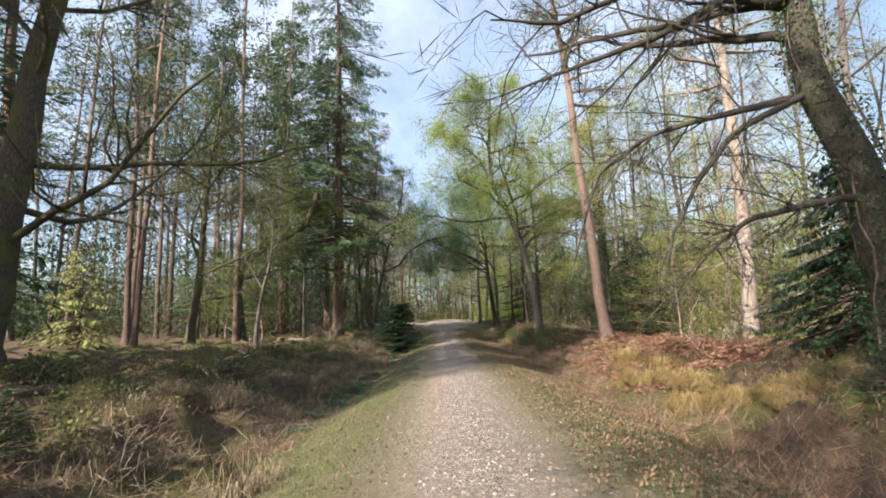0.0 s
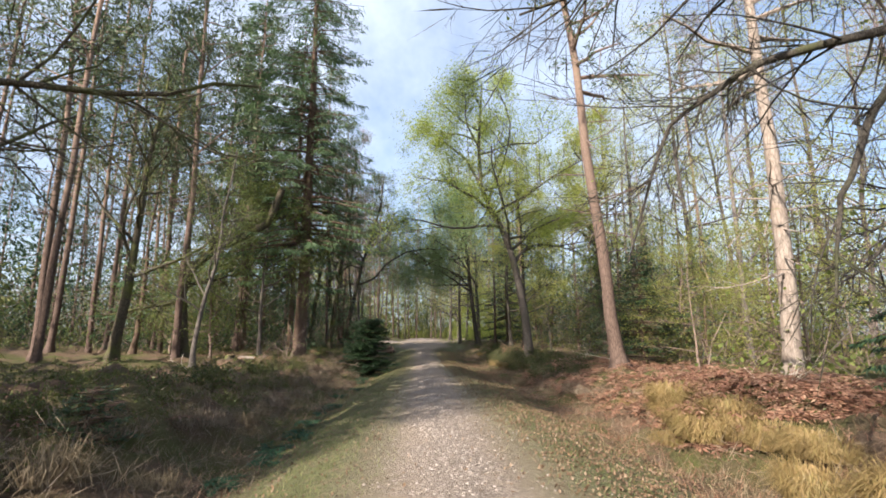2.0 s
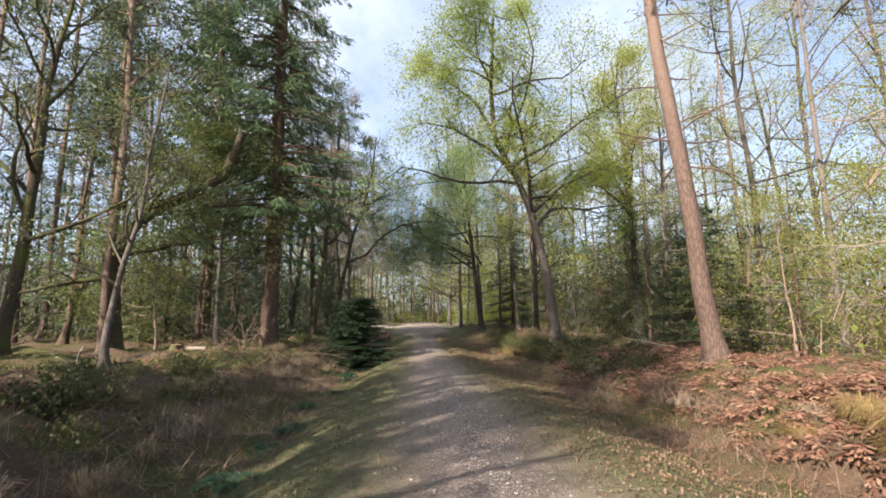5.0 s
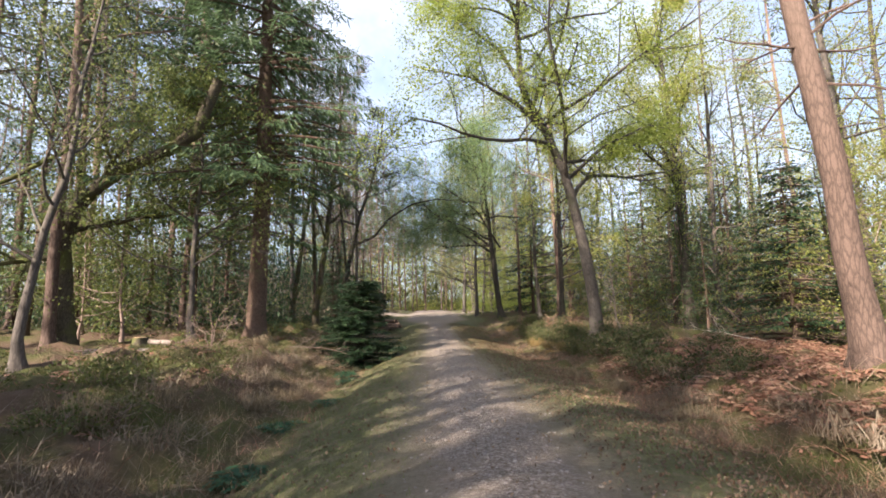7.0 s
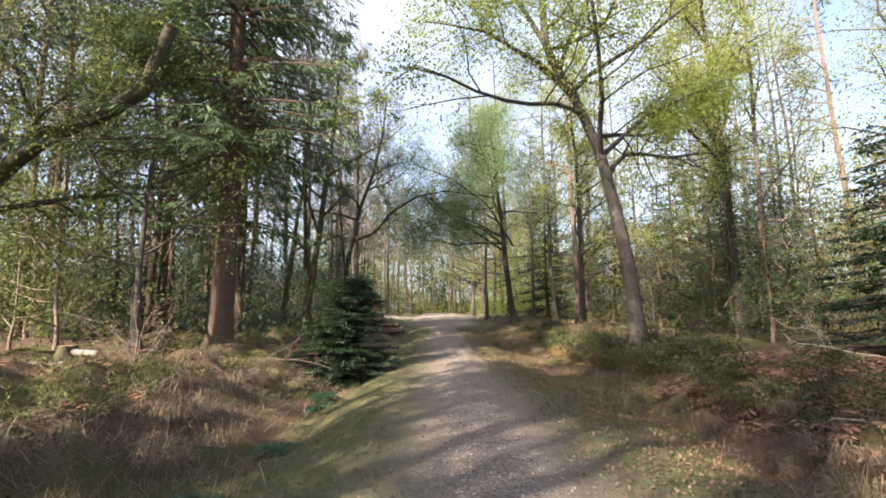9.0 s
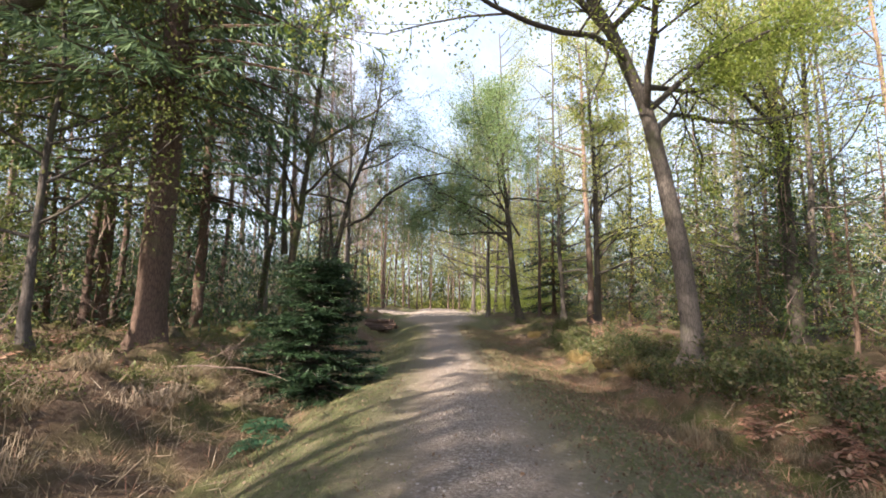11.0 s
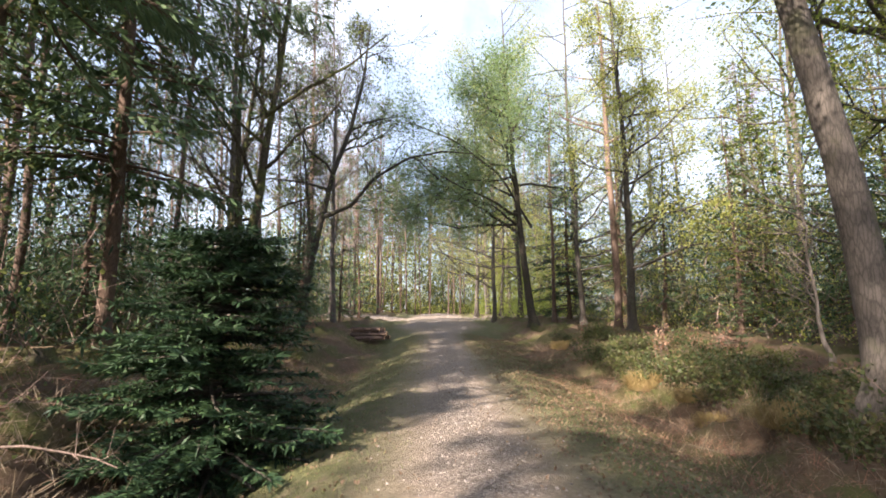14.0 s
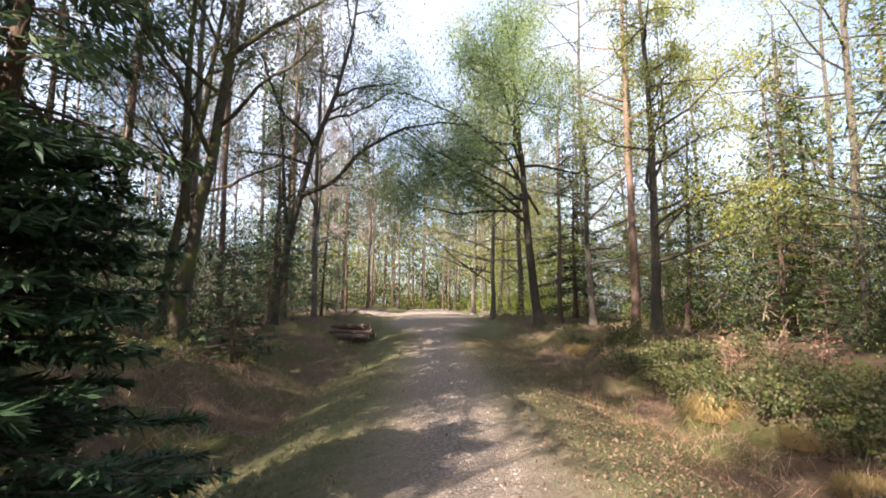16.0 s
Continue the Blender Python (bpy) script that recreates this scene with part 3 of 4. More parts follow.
conifer("fir_tree", "dense dark young fir beside the ditch", place(-2.85, 31.0), 3.2, 0.12, 17, lowest=0.02, reach=1.75, whorls=32, each=10, sprays=150, size=0.125, needle=NEEDLE_FIR, droop=0.22, hang=0.1, taper=0.62, thin=0.24, bark=BARK_OAK)
broadleaf("oak_tree", "mossy twin-stemmed oak with bare branches", place(-7.0, 41.7), 16, 0.4, 18, first=5.0, n_limbs=12, limb=4.5, pitch=(25, 60), bark=BARK_MOSSY, leaf=LEAF_DULL, twigs=2600, n_leaves=2500, size=0.1, lean=(1.6, 0), spec=LIMB, boughs=((((0, 0, 3.2), (-0.15, 0, 5), (-0.3, 0, 8), (-0.2, 0, 11), (0.2, 0, 15)), 0.15, 14), (((0.7, 0, 8.0), (2.2, -0.3, 8.9), (3.9, -0.6, 9.8), (5.2, -0.8, 10.8)), 0.09, 12)))
broadleaf("oak_tree", "slender mossy oak with bare branches", place(-9.3, 45.1), 15, 0.36, 19, first=4.5, n_limbs=12, limb=4.0, pitch=(20, 60), bark=BARK_MOSSY, leaf=LEAF_DULL, twigs=2600, n_leaves=2000, size=0.1, lean=(1.6, 0))
broadleaf("oak_tree", "oak whose long bough arches over the track", place(-7.0, 50.0), 17, 0.42, 20, first=7.5, n_limbs=12, limb=5.0, pitch=(20, 55), bark=BARK_OAK, leaf=LEAF_DULL, twigs=2600, n_leaves=4500, size=0.13,
          path=((0, 0, -0.25), (0.25, 0, 2.5), (0.85, 0, 5.5), (1.5, 0, 8.5), (2.3, 0, 10.7), (3.0, 0, 13.8), (3.3, 0, 17)),
          boughs=((((1.2, -0.4, 6.0), (2.6, -0.8, 6.5), (3.8, -1.0, 7.9), (5.6, -1.0, 9.0), (7.5, -1.0, 9.4), (9.0, -1.2, 9.2)), 0.12, 14), (((0.5, 0, 4.0), (0.2, 0, 7), (-0.1, 0, 10), (0.1, 0, 14)), 0.1, 12)))
broadleaf("ash_tree", "slim tree with upright bare branches", place(-8.8, 57.5), 17, 0.3, 21, first=6, n_limbs=12, limb=4.0, pitch=(35, 70), bark=BARK_GREY, leaf=LEAF_DULL, twigs=2600, n_leaves=2000, size=0.12, lean=(0.5, 0))
pine("tall pine with a leaning reddish trunk", place(6.85, 20.5), 21, 0.46, 22, lean=(-1.6, 1.0), bare=0.5, n_limbs=18, limb=3.2, tufts=260, blades_each=18, size=0.2, dead=16)
pine("tall pine with a pale peeling trunk", place(12.15, 19.5), 21, 0.6, 23, lean=(0.1, 0.0), bare=0.5, n_limbs=16, limb=3.6, tufts=200, blades_each=18, size=0.2, dead=18, bark=BARK_PALE)
broadleaf("oak_tree", "leaning oak with sunlit yellow-green leaves", place(6.1, 31.3), 17, 0.5, 24, first=5.5, n_limbs=16, limb=6.5, pitch=(-5, 50), bark=BARK_GREY, leaf=LEAF_OAK, n_leaves=62000, size=0.095, scatter=0.3,
          boughs=((((-1.5, 0, 8.0), (-3.0, -0.4, 9.4), (-4.8, -0.8, 10.2), (-6.6, -1.0, 10.4)), 0.11, 16), (((-2.5, 0, 9.9), (-3.4, 0.5, 12), (-5.0, 0.8, 13.5), (-6.5, 1, 14)), 0.1, 16), (((-0.9, 0, 6.3), (0.5, -0.3, 7.6), (2.0, -0.5, 8.3), (3.4, -0.4, 8.6)), 0.09, 14)),
          path=((0, 0, -0.25), (-0.1, 0, 1.5), (-0.3, 0, 3.2), (-0.6, 0, 4.8), (-0.95, 0, 6.4), (-1.65, 0, 8.2), (-2.6, 0, 10.0), (-2.7, 0, 12.5), (-2.4, 0.3, 17)))
broadleaf("oak_tree", "ivy-clad oak with yellow-green leaves", place(12.5, 36.4), 17, 0.5, 25, first=5.5, n_limbs=14, limb=4.5, bark=BARK_OAK, leaf=LEAF_BEECH, n_leaves=22000, size=0.11, lean=(-0.8, 0), scatter=0.3)
broadleaf("beech_tree", "straight dark-trunked beech with fine level branches", place(9.4, 48.0), 18, 0.42, 26, first=3.0, n_limbs=22, limb=4.4, pitch=(0, 50), bark=BARK_OAK, leaf=LEAF_BEECH, n_leaves=18000, size=0.13, lean=(-0.3, 0))
pine("pine with a bare sunlit trunk", place(10.3, 52.3), 20, 0.46, 27, lean=(-0.4, 0), bare=0.55, limb=3.0, tufts=180, size=0.22, dead=8)
broadleaf("oak_tree", "leaning oak with dense green leaves over the track", place(5.9, 54.0), 16, 0.5, 28, first=5.5, n_limbs=18, limb=7.5, pitch=(-12, 40), bark=BARK_OAK, leaf=LEAF_OAK_DARK, n_leaves=64000, size=0.115, lean=(-2.0, -1), scatter=0.5, twigs=1500, boughs=((((-1.0, 0, 6.2), (-2.4, -0.4, 7.3), (-4.4, -0.8, 7.8), (-6.4, -1, 7.6), (-8.2, -1, 6.8)), 0.085, 24), (((0, 0, 6), (-2, -1, 9), (-4.8, -1.5, 11), (-7.2, -1.5, 12), (-8.6, -1.5, 12.2)), 0.085, 24), (((-1.2, 0, 8), (-3.2, 1, 9.4), (-5.6, 1.4, 9.8), (-8.0, 1.5, 9.6)), 0.08, 24)), azimuths=(180, 150, 210, 90, 270, 20))
pine("slim pine with a straight dark trunk", place(8.5, 59.5), 17, 0.3, 29, bare=0.5, limb=2.0, tufts=110, size=0.24)
conifer("spruce_tree", "dark spruce with drooping lower boughs", place(10.4, 62.5), 15, 0.35, 30, lowest=0.08, reach=3.0, whorls=26, each=8, sprays=22, size=0.36, thin=0.2, needle=NEEDLE_FIR, droop=0.4)
conifer("spruce_tree", "small young spruce with open level twigs", place(8.5, 38.4), 2.0, 0.05, 31, lowest=0.1, reach=0.8, whorls=10, each=5, sprays=30, size=0.12, needle=NEEDLE_SPRUCE, droop=0.05, hang=0.0, sides=6)
conifer("spruce_tree", "dark bushy spruce beneath the leaning oak", place(9.4, 11.0), 4.5, 0.12, 32, lowest=0.04, reach=2.4, whorls=22, each=8, sprays=64, size=0.16, needle=NEEDLE_FIR, droop=0.6, hang=0.9)
conifer("spruce_tree", "young yellowish spruce with drooping sunlit sprays", place(-14.7, 19.9), 4.6, 0.1, 33, lowest=0.03, reach=1.8, whorls=18, each=7, sprays=22, size=0.24, needle=NEEDLE_LIGHT, droop=0.55, hang=0.9, taper=0.8)

broadleaf("oak_tree", "crooked dark oak leaning into the clearing", place(-11.5, 28.4), 7, 0.55, 34, tip=0.6, first=3.0, n_limbs=9, limb=3.0, pitch=(10, 60), bark=BARK_MOSSY, leaf=LEAF_DULL, n_leaves=2500, size=0.1,
          path=((0, 0, -0.25), (-0.45, 0.0, 3.71), (-0.05, 0.0, 4.82), (1.04, 0.0, 5.85), (2.71, 0.0, 6.61), (3.6, 0, 7.2), (4.2, 0, 9.0)))
conifer("spruce_tree", "tall bluish spruce in the shade", place(-9.0, 38.0), 26, 0.4, 35, lowest=0.18, reach=3.6, whorls=32, each=6, sprays=16, size=0.42, droop=0.4, hang=0.7)
conifer("spruce_tree", "tall dark spruce behind the old spruce", place(-11.8, 36.9), 26, 0.4, 45, lowest=0.2, reach=3.8, whorls=32, each=6, sprays=16, size=0.42, droop=0.4, hang=0.7, taper=0.7)
conifer("spruce_tree", "dark bushy young spruce at the wood's edge", place(10.9, 27.5), 6.0, 0.14, 36, lowest=0.03, reach=2.5, whorls=24, each=8, sprays=44, size=0.18, needle=NEEDLE_FIR, droop=0.3)
conifer("spruce_tree", "grey-green half-bare spruce with dry boughs", place(16.4, 49.5), 15, 0.3, 37, lowest=0.08, reach=2.8, whorls=26, each=6, sprays=18, size=0.34, needle=LEAF_DULL, droop=0.35)
conifer("spruce_tree", "dark young spruce beside the brash", place(-5.0, 40.5), 2.8, 0.08, 38, lowest=0.05, reach=1.0, whorls=14, each=6, sprays=30, size=0.18, needle=NEEDLE_FIR, droop=0.2)

conifer("spruce_tree", "little spruce at the bank's edge", place(6.5, 7.1), 1.4, 0.04, 40, lowest=0.05, reach=0.7, whorls=10, each=6, sprays=60, size=0.1, thin=0.2, needle=NEEDLE_SPRUCE, droop=0.1, hang=0.0, sides=6)
conifer("spruce_tree", "stunted dark spruce on the ditch bank", place(-4.6, 10.9), 0.85, 0.04, 41, lowest=0.03, reach=0.6, whorls=10, each=7, sprays=70, size=0.1, thin=0.2, needle=NEEDLE_FIR, droop=0.15, hang=0.0, sides=6)
conifer("spruce_tree", "stunted dark spruce on the ditch bank", place(-4.9, 5.4), 0.75, 0.04, 42, lowest=0.03, reach=0.4, whorls=10, each=6, sprays=80, size=0.09, thin=0.2, needle=NEEDLE_FIR, droop=0.05, hang=0.0, sides=6)

broadleaf("dead_tree", "pale dead snag with short broken twigs", place(8.5, 35.2), 3.9, 0.1, 43, first=1.2, n_limbs=14, limb=0.9, pitch=(0, 60), bark=BARK_PALE, spec=LIMB_BARE, sides=7, lean=(-0.3, 0))
broadleaf("birch_tree", "slim white-stemmed birch in the wood", place(24.7, 63.9), 15, 0.2, 44, first=5.0, n_limbs=12, limb=2.4, pitch=(20, 60), bark=TWIG_PALE, spec=LIMB_BARE, leaf=LEAF_BEECH, n_leaves=3000, size=0.16, sides=8)

# plantation pines whose trunks stand clear
for i, (x, y, d) in enumerate(((-16.2, 25.3, 0.34), (-11.7, 27.9, 0.34), (-19.5, 30.6, 0.34), (-16.3, 35.4, 0.32), (-20.2, 34.8, 0.32), (-18.6, 38.9, 0.34), (-18.2, 41.9, 0.34),
                               (-15.7, 42.2, 0.36), (-13.7, 40.5, 0.3), (-21.7, 44.2, 0.32), (-14.8, 46.2, 0.3), (-11.5, 45.6, 0.24), (-8.2, 47.5, 0.24), (-8.4, 56.4, 0.3), (-12.0, 36.4, 0.28))):
    pine("tall plantation pine with a bare reddish-brown trunk", place(x, y), 24 + (i * 7) % 5, d, 100 + i, lean=((i % 3 - 1) * 0.5, (i % 4 - 1.5) * 0.3), bare=0.38, n_limbs=26, limb=2.7, tufts=300, blades_each=14, size=0.36,
         dead=10, group="plantation pines", sides=10, split=True)


# ---- the woods around ----
def woods():
    rng = np.random.default_rng(77)
    models = dict(
        pine=[pine("tall plantation pine with a bare reddish trunk", (0, 0, 0), 25, 0.3, 200 + i, lean=(0.4 * (i - 1), 0), bare=0.42, n_limbs=22, limb=2.8, tufts=120, blades_each=11, size=0.38, dead=9, group="plantation pines", sides=7, split=False) for i in range(3)],
        broad=[broadleaf("beech_tree", "woodland tree with thin yellow-green spring leaves", (0, 0, 0), 19, 0.3, 210 + i, first=2.2, n_limbs=24, limb=4.8, pitch=(0, 45), bark=BARK_GREY, leaf=LEAF_BEECH, n_leaves=11000, size=0.085, level=0.3,
                         spec=LIMB_FAR, scatter=0.45, split=False, group="woodland trees", sides=8) for i in range(3)],
        bare=[broadleaf("birch_tree", "bare-twigged tree just coming into leaf", (0, 0, 0), 18, 0.26, 220 + i, first=4.0, n_limbs=13, limb=3.8, pitch=(20, 65), bark=BARK_BARE, leaf=LEAF_DULL, n_leaves=500, size=0.12, twigs=3200, twig_bark=TWIG_MAUVE,
                        spec=LIMB_BARE, scatter=0.3, split=False, group="woodland trees", sides=8) for i in range(2)],
        spruce=[conifer("spruce_tree", "dark forest spruce with drooping boughs", (0, 0, 0), 13, 0.28, 230 + i, lowest=0.1, reach=2.4, whorls=20, each=5, sprays=14, size=0.42, thin=0.17, droop=0.4, group="forest spruces", sides=8) for i in range(2)],
        under=[broadleaf("young_beech", "bushy young beech with level leafy branches", (0, 0, 0), 5, 0.1, 240 + i, first=0.6, n_limbs=16, limb=2.4, pitch=(-5, 30), bark=TWIG, leaf=LEAF_DIM, n_leaves=5500, size=0.09, level=0.25,
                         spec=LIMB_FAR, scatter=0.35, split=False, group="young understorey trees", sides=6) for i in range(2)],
        sunny=[broadleaf("young_beech", "young beech with sunlit yellow-green leaf layers", (0, 0, 0), 6, 0.1, 250 + i, first=0.8, n_limbs=18, limb=2.6, pitch=(-5, 30), bark=TWIG, leaf=LEAF_BEECH, n_leaves=8000, size=0.068, level=0.22,
                         spec=LIMB_FAR, scatter=0.4, split=False, group="young understorey trees", sides=6) for i in range(2)])
    taken = [(o.location.x, o.location.y) for o in scene.objects if o.parent is None and o.type == "EMPTY" and o.location.length > 1]
    used = set()

    def in_glade(x, y):
        """Open strips through which the low sun reaches the track."""
        return x < -4 and any(abs((x - gx) * SUN_DIR.y - (y - gy) * SUN_DIR.x) / math.hypot(SUN_DIR.x, SUN_DIR.y) < w for gx, gy, w in ((0.5, 32.6, 3.4), (2.5, 10.5, 2.8), (1.0, 72.0, 6.0), (1.5, 52.0, 6.0)))

    def put(kind, x, y, gap, i=None, size=0.0):
        if gap > 1 and in_glade(x, y):
            return
        if any((x - a) ** 2 + (y - b) ** 2 < gap * gap for a, b in taken):
            return
        taken.append((x, y))
        i = int(rng.integers(len(models[kind]))) if i is None else i
        s = size or rng.uniform(0.82, 1.2)
        m = Matrix.Translation(place(x, y)) @ pose(0, 0, 0, rng.normal() * 1.5, rng.normal() * 1.5, rng.uniform(0, 360)) @ Matrix.Diagonal((s, s, s, 1))
        if (kind, i) in used:
            copy_thing(models[kind][i], m)
        else:
            used.add((kind, i))
            models[kind][i].matrix_basis = m

    def strew(kind, n, x0, x1, y0, y1, gap):
        for _ in range(n):
            put(kind, rng.uniform(x0, x1), rng.uniform(y0, y1), gap)

    strew("pine", 80, -40, -12.5, 21, 62, 1.9)
    strew("pine", 24, -60, -30, 20, 90, 3.0)
    strew("pine", 20, -26, -10.5, 1.5, 15, 2.4)
    strew("pine", 22, -34, -5.5, -34, 0, 2.8)
    for x, y in ((-7.6, -7.7), (-6.2, -12.0), (-6.4, -9.5), (-10.5, -11.0)):
        put("pine", x, y, 0.6)
    for x, y in ((-10.8, 5.0), (-13.0, 8.0), (-11.5, 2.4)):
        put("spruce", x, y, 1.0)
    for x, y in ((-12.8, 12.0), (-14.9, 12.8), (-11.7, 9.5)):
        put("spruce", x, y, 0.8, None, 1.45)
    for x, y in ((-11.0, 8.0), (-12.5, 10.5), (-14.6, 5.0), (-10.2, 6.6), (-11.8, 13.6), (-13.8, 12.4)):
        put("pine", x, y, 1.0)
    for x, y in ((-6.6, 81.0), (-9.0, 79.0)):
        put("pine", x, y, 1.0)
    for x, y in ((4.9, 65.5), (7.6, 68.5), (4.4, 76.5), (6.4, 84.0), (9.8, 57.0)):
        put("broad", x, y, 1.0, None, 1.25)
    for x, y in ((-6.4, 55.5), (-8.0, 62.0), (-10.5, 49.5)):
        put("bare", x, y, 1.0, None, 1.2)
    strew("under", 18, -26, -10, 33, 62, 2.0)
    strew("bare", 6, -22, -10, 44, 75, 3.0)
    strew("spruce", 12, -20, -9, 34, 70, 3.0)
    strew("broad", 24, 13.5, 30, 22, 75, 3.0)
    for x, y in ((14.5, 16.5), (16.0, 27.0)):
        put("bare", x, y, 1.5)
    strew("bare", 6, 16, 32, 14, 70, 3.0)
    for x, y in ((11.6, 24.0), (13.2, 28.6), (13.6, 21.8), (15.4, 23.0)):
        put("sunny", x, y, 0.8, None, rng.uniform(0.9, 1.35))
    strew("sunny", 26, 12, 30, 20, 66, 2.2)
    for x, y in ((-11.2, 30.6), (-13.4, 31.6), (-15.0, 34.2)):
        put("under", x, y, 0.8, None, rng.uniform(1.2, 1.6))
    for x, y in ((-12.0, 41.6), (-14.2, 37.6), (-13.0, 45.0), (-11.0, 49.4), (-8.4, 55.0), (-16.6, 33.0)):
        put("spruce", x, y, 0.8, None, rng.uniform(0.8, 1.1))
    strew("pine", 16, -40, -14, 66, 90, 2.2)
    for x, y in ((14.0, 47.0), (16.5, 43.6), (13.0, 52.4), (18.2, 50.6), (12.6, 57.2), (20.0, 45.0)):
        put("spruce", x, y, 0.6, None, rng.uniform(0.85, 1.15))
    for x, y, k in ((-6.6, 48.0, 0.5), (-7.6, 52.6, 0.6), (-6.4, 57.4, 0.7), (-6.2, 64.5, 0.8), (12.6, 25.0, 0.5), (11.0, 32.4, 0.42), (14.6, 30.2, 0.6), (16.0, 36.4, 0.7), (13.4, 39.6, 0.55), (17.5, 40.5, 0.8)):
        put("spruce", x, y, 0.5, None, k)
    strew("spruce", 12, 12, 28, 24, 70, 3.2)
    strew("pine", 10, 14, 34, 14, 50, 3.0)
    strew("pine", 60, -18, 18, 94, 116, 1.5)
    strew("broad", 12, 5, 16, 66, 90, 3.0)
    strew("bare", 5, -18, -9, 62, 92, 3.0)
    strew("broad", 3, 12, 30, -18, 14, 4.0)
    for kind, i in [(k, i) for k in models for i in range(len(models[k]))]:
        if (kind, i) not in used:
            put(kind, rng.uniform(-60, -40), rng.uniform(90, 110), 0, i)


woods()


# ---- thickets and far woods ----
def thicket(name, label, seed, n, box, leaf, size, each, high, flat=0.35, wide=1.1, ratio=0.6):
    """Clumps of leaves in level layers over a stretch of the plan."""
    rng = np.random.default_rng(seed)
    x, y = rng.uniform(box[0], box[1], n), rng.uniform(box[2], box[3], n)
    z = land(x, y) + rng.uniform(0, 1, n) ** 1.4 * high
    c = np.stack([x, y, z], 1)
    k = np.repeat(np.arange(n), each)
    at = c[k] + rng.normal(size=(n * each, 3)) * np.array([wide, wide, wide * flat])
    ground = land(at[:, 0], at[:, 1]) + 0.02
    at[:, 2] = np.maximum(at[:, 2], ground + rng.uniform(0, 0.4, len(at)))
    g = Geo()
    leaves(g, rng, at, size, size * ratio, None, 1.0, up=2.2)
    ob = new(name, g.mesh(name, leaf))
    return tagged(ob, label, "undergrowth", kind="stuff")


def twig_thicket(name, label, seed, n, box, length, high, material):
    rng = np.random.default_rng(seed)
    x, y = rng.uniform(box[0], box[1], n), rng.uniform(box[2], box[3], n)
    at = np.stack([x, y, land(x, y) + rng.uniform(0, 1, n) ** 1.5 * high], 1)
    g = Geo()
    blades(g, rng, at, length, 0.035, 1.3)
    return tagged(new(name, g.mesh(name, material)), label, "undergrowth", kind="stuff")


thicket("undergrowth", "shaded green-brown undergrowth among plantation trunks", 301, 700, (-46, -10, 34, 80), LEAF_DIM, 0.2, 46, 6.0, 0.18)
thicket("undergrowth", "evergreen undergrowth behind the old spruce, dark in place of shade", 302, 480, (-20, -7.8, 36, 70), NEEDLE_FIR, 0.26, 80, 5.2, ratio=0.25)
thicket("undergrowth", "sparse green undergrowth deep in the pines, leaf colour darkened as shade", 303, 330, (-66, -24, 14, 60), LEAF_SHADE, 0.36, 36, 4.0)
thicket("undergrowth", "yellow-green spring foliage in level layers", 304, 600, (13, 38, 22, 80), LEAF_BEECH, 0.11, 78, 9.5, 0.14, 1.2)
thicket("undergrowth", "dull shaded foliage along the wood's edge", 305, 340, (11.0, 24, 22, 70), LEAF_BEECH, 0.09, 70, 4.0, 0.12, 0.9)
thicket("undergrowth", "dark evergreen needles standing in for shade under the trees", 306, 400, (11.5, 30, 30, 74), NEEDLE_FIR, 0.18, 66, 5.0, 0.3, ratio=0.3)
thicket("undergrowth", "leafy screen beside the sunken bank", 307, 160, (11, 28, 2, 22), LEAF_DULL, 0.24, 40, 5.0, 0.3)
thicket("undergrowth", "bright leaves where the woods open", 308, 300, (5.6, 14, 66, 94), LEAF_OAK, 0.2, 56, 9.0, 0.35, 1.0)
thicket("far_woods", "distant woodland canopy beyond the crossing", 309, 520, (-30, 30, 115, 132), LEAF_BEECH, 0.45, 60, 17.0, 0.4, 1.9)
thicket("far_woods", "pale pine canopy beyond the crossing", 324, 640, (-34, 30, 119, 136), LEAF_DULL, 0.55, 56, 27.0, 0.4, 2.0)
thicket("far_woods", "distant woods to the side, leaf colour darkened as shade", 310, 300, (-90, -58, 10, 120), LEAF_SHADE, 0.8, 40, 10.0, 0.5, 2.2)
thicket("far_woods", "distant sunlit woods deep to the side", 311, 170, (42, 90, -10, 130), LEAF_BEECH, 0.8, 40, 14.0, 0.5, 2.2)
thicket("undergrowth", "brown leaf backing standing in for shade behind the far pine trunks", 322, 420, (-30, 30, 104, 118), LEAF_SHADE, 0.34, 50, 8.0, 0.4, 1.3)
thicket("undergrowth", "green young growth under the far pines", 314, 130, (-14, 14, 98, 112), LEAF_BEECH, 0.3, 56, 11.0, 0.4, 1.4)
thicket("far_woods", "pale spring canopy deep in the wood", 321, 420, (25, 46, 24, 86), LEAF_BEECH, 0.26, 56, 16.0, 0.3, 1.6)
thicket("far_woods", "dark needle screen added as shade behind the plantation pines", 315, 620, (-56, -30, 8, 96), NEEDLE_FIR, 0.55, 60, 13.0, 0.45, 1.8, ratio=0.35)
thicket("far_woods", "dark needle screen added as shade behind the beeches", 316, 420, (28, 48, 10, 96), NEEDLE_FIR, 0.5, 60, 12.0, 0.45, 1.7, ratio=0.35)
thicket("undergrowth", "evergreen growth added to darken the depth under the trees", 317, 400, (-32, -12.5, 42, 92), NEEDLE_FIR, 0.34, 60, 8.0, 0.4, 1.3, ratio=0.3)
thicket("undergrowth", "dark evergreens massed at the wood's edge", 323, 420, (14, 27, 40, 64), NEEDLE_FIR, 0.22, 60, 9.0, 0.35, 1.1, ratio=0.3)
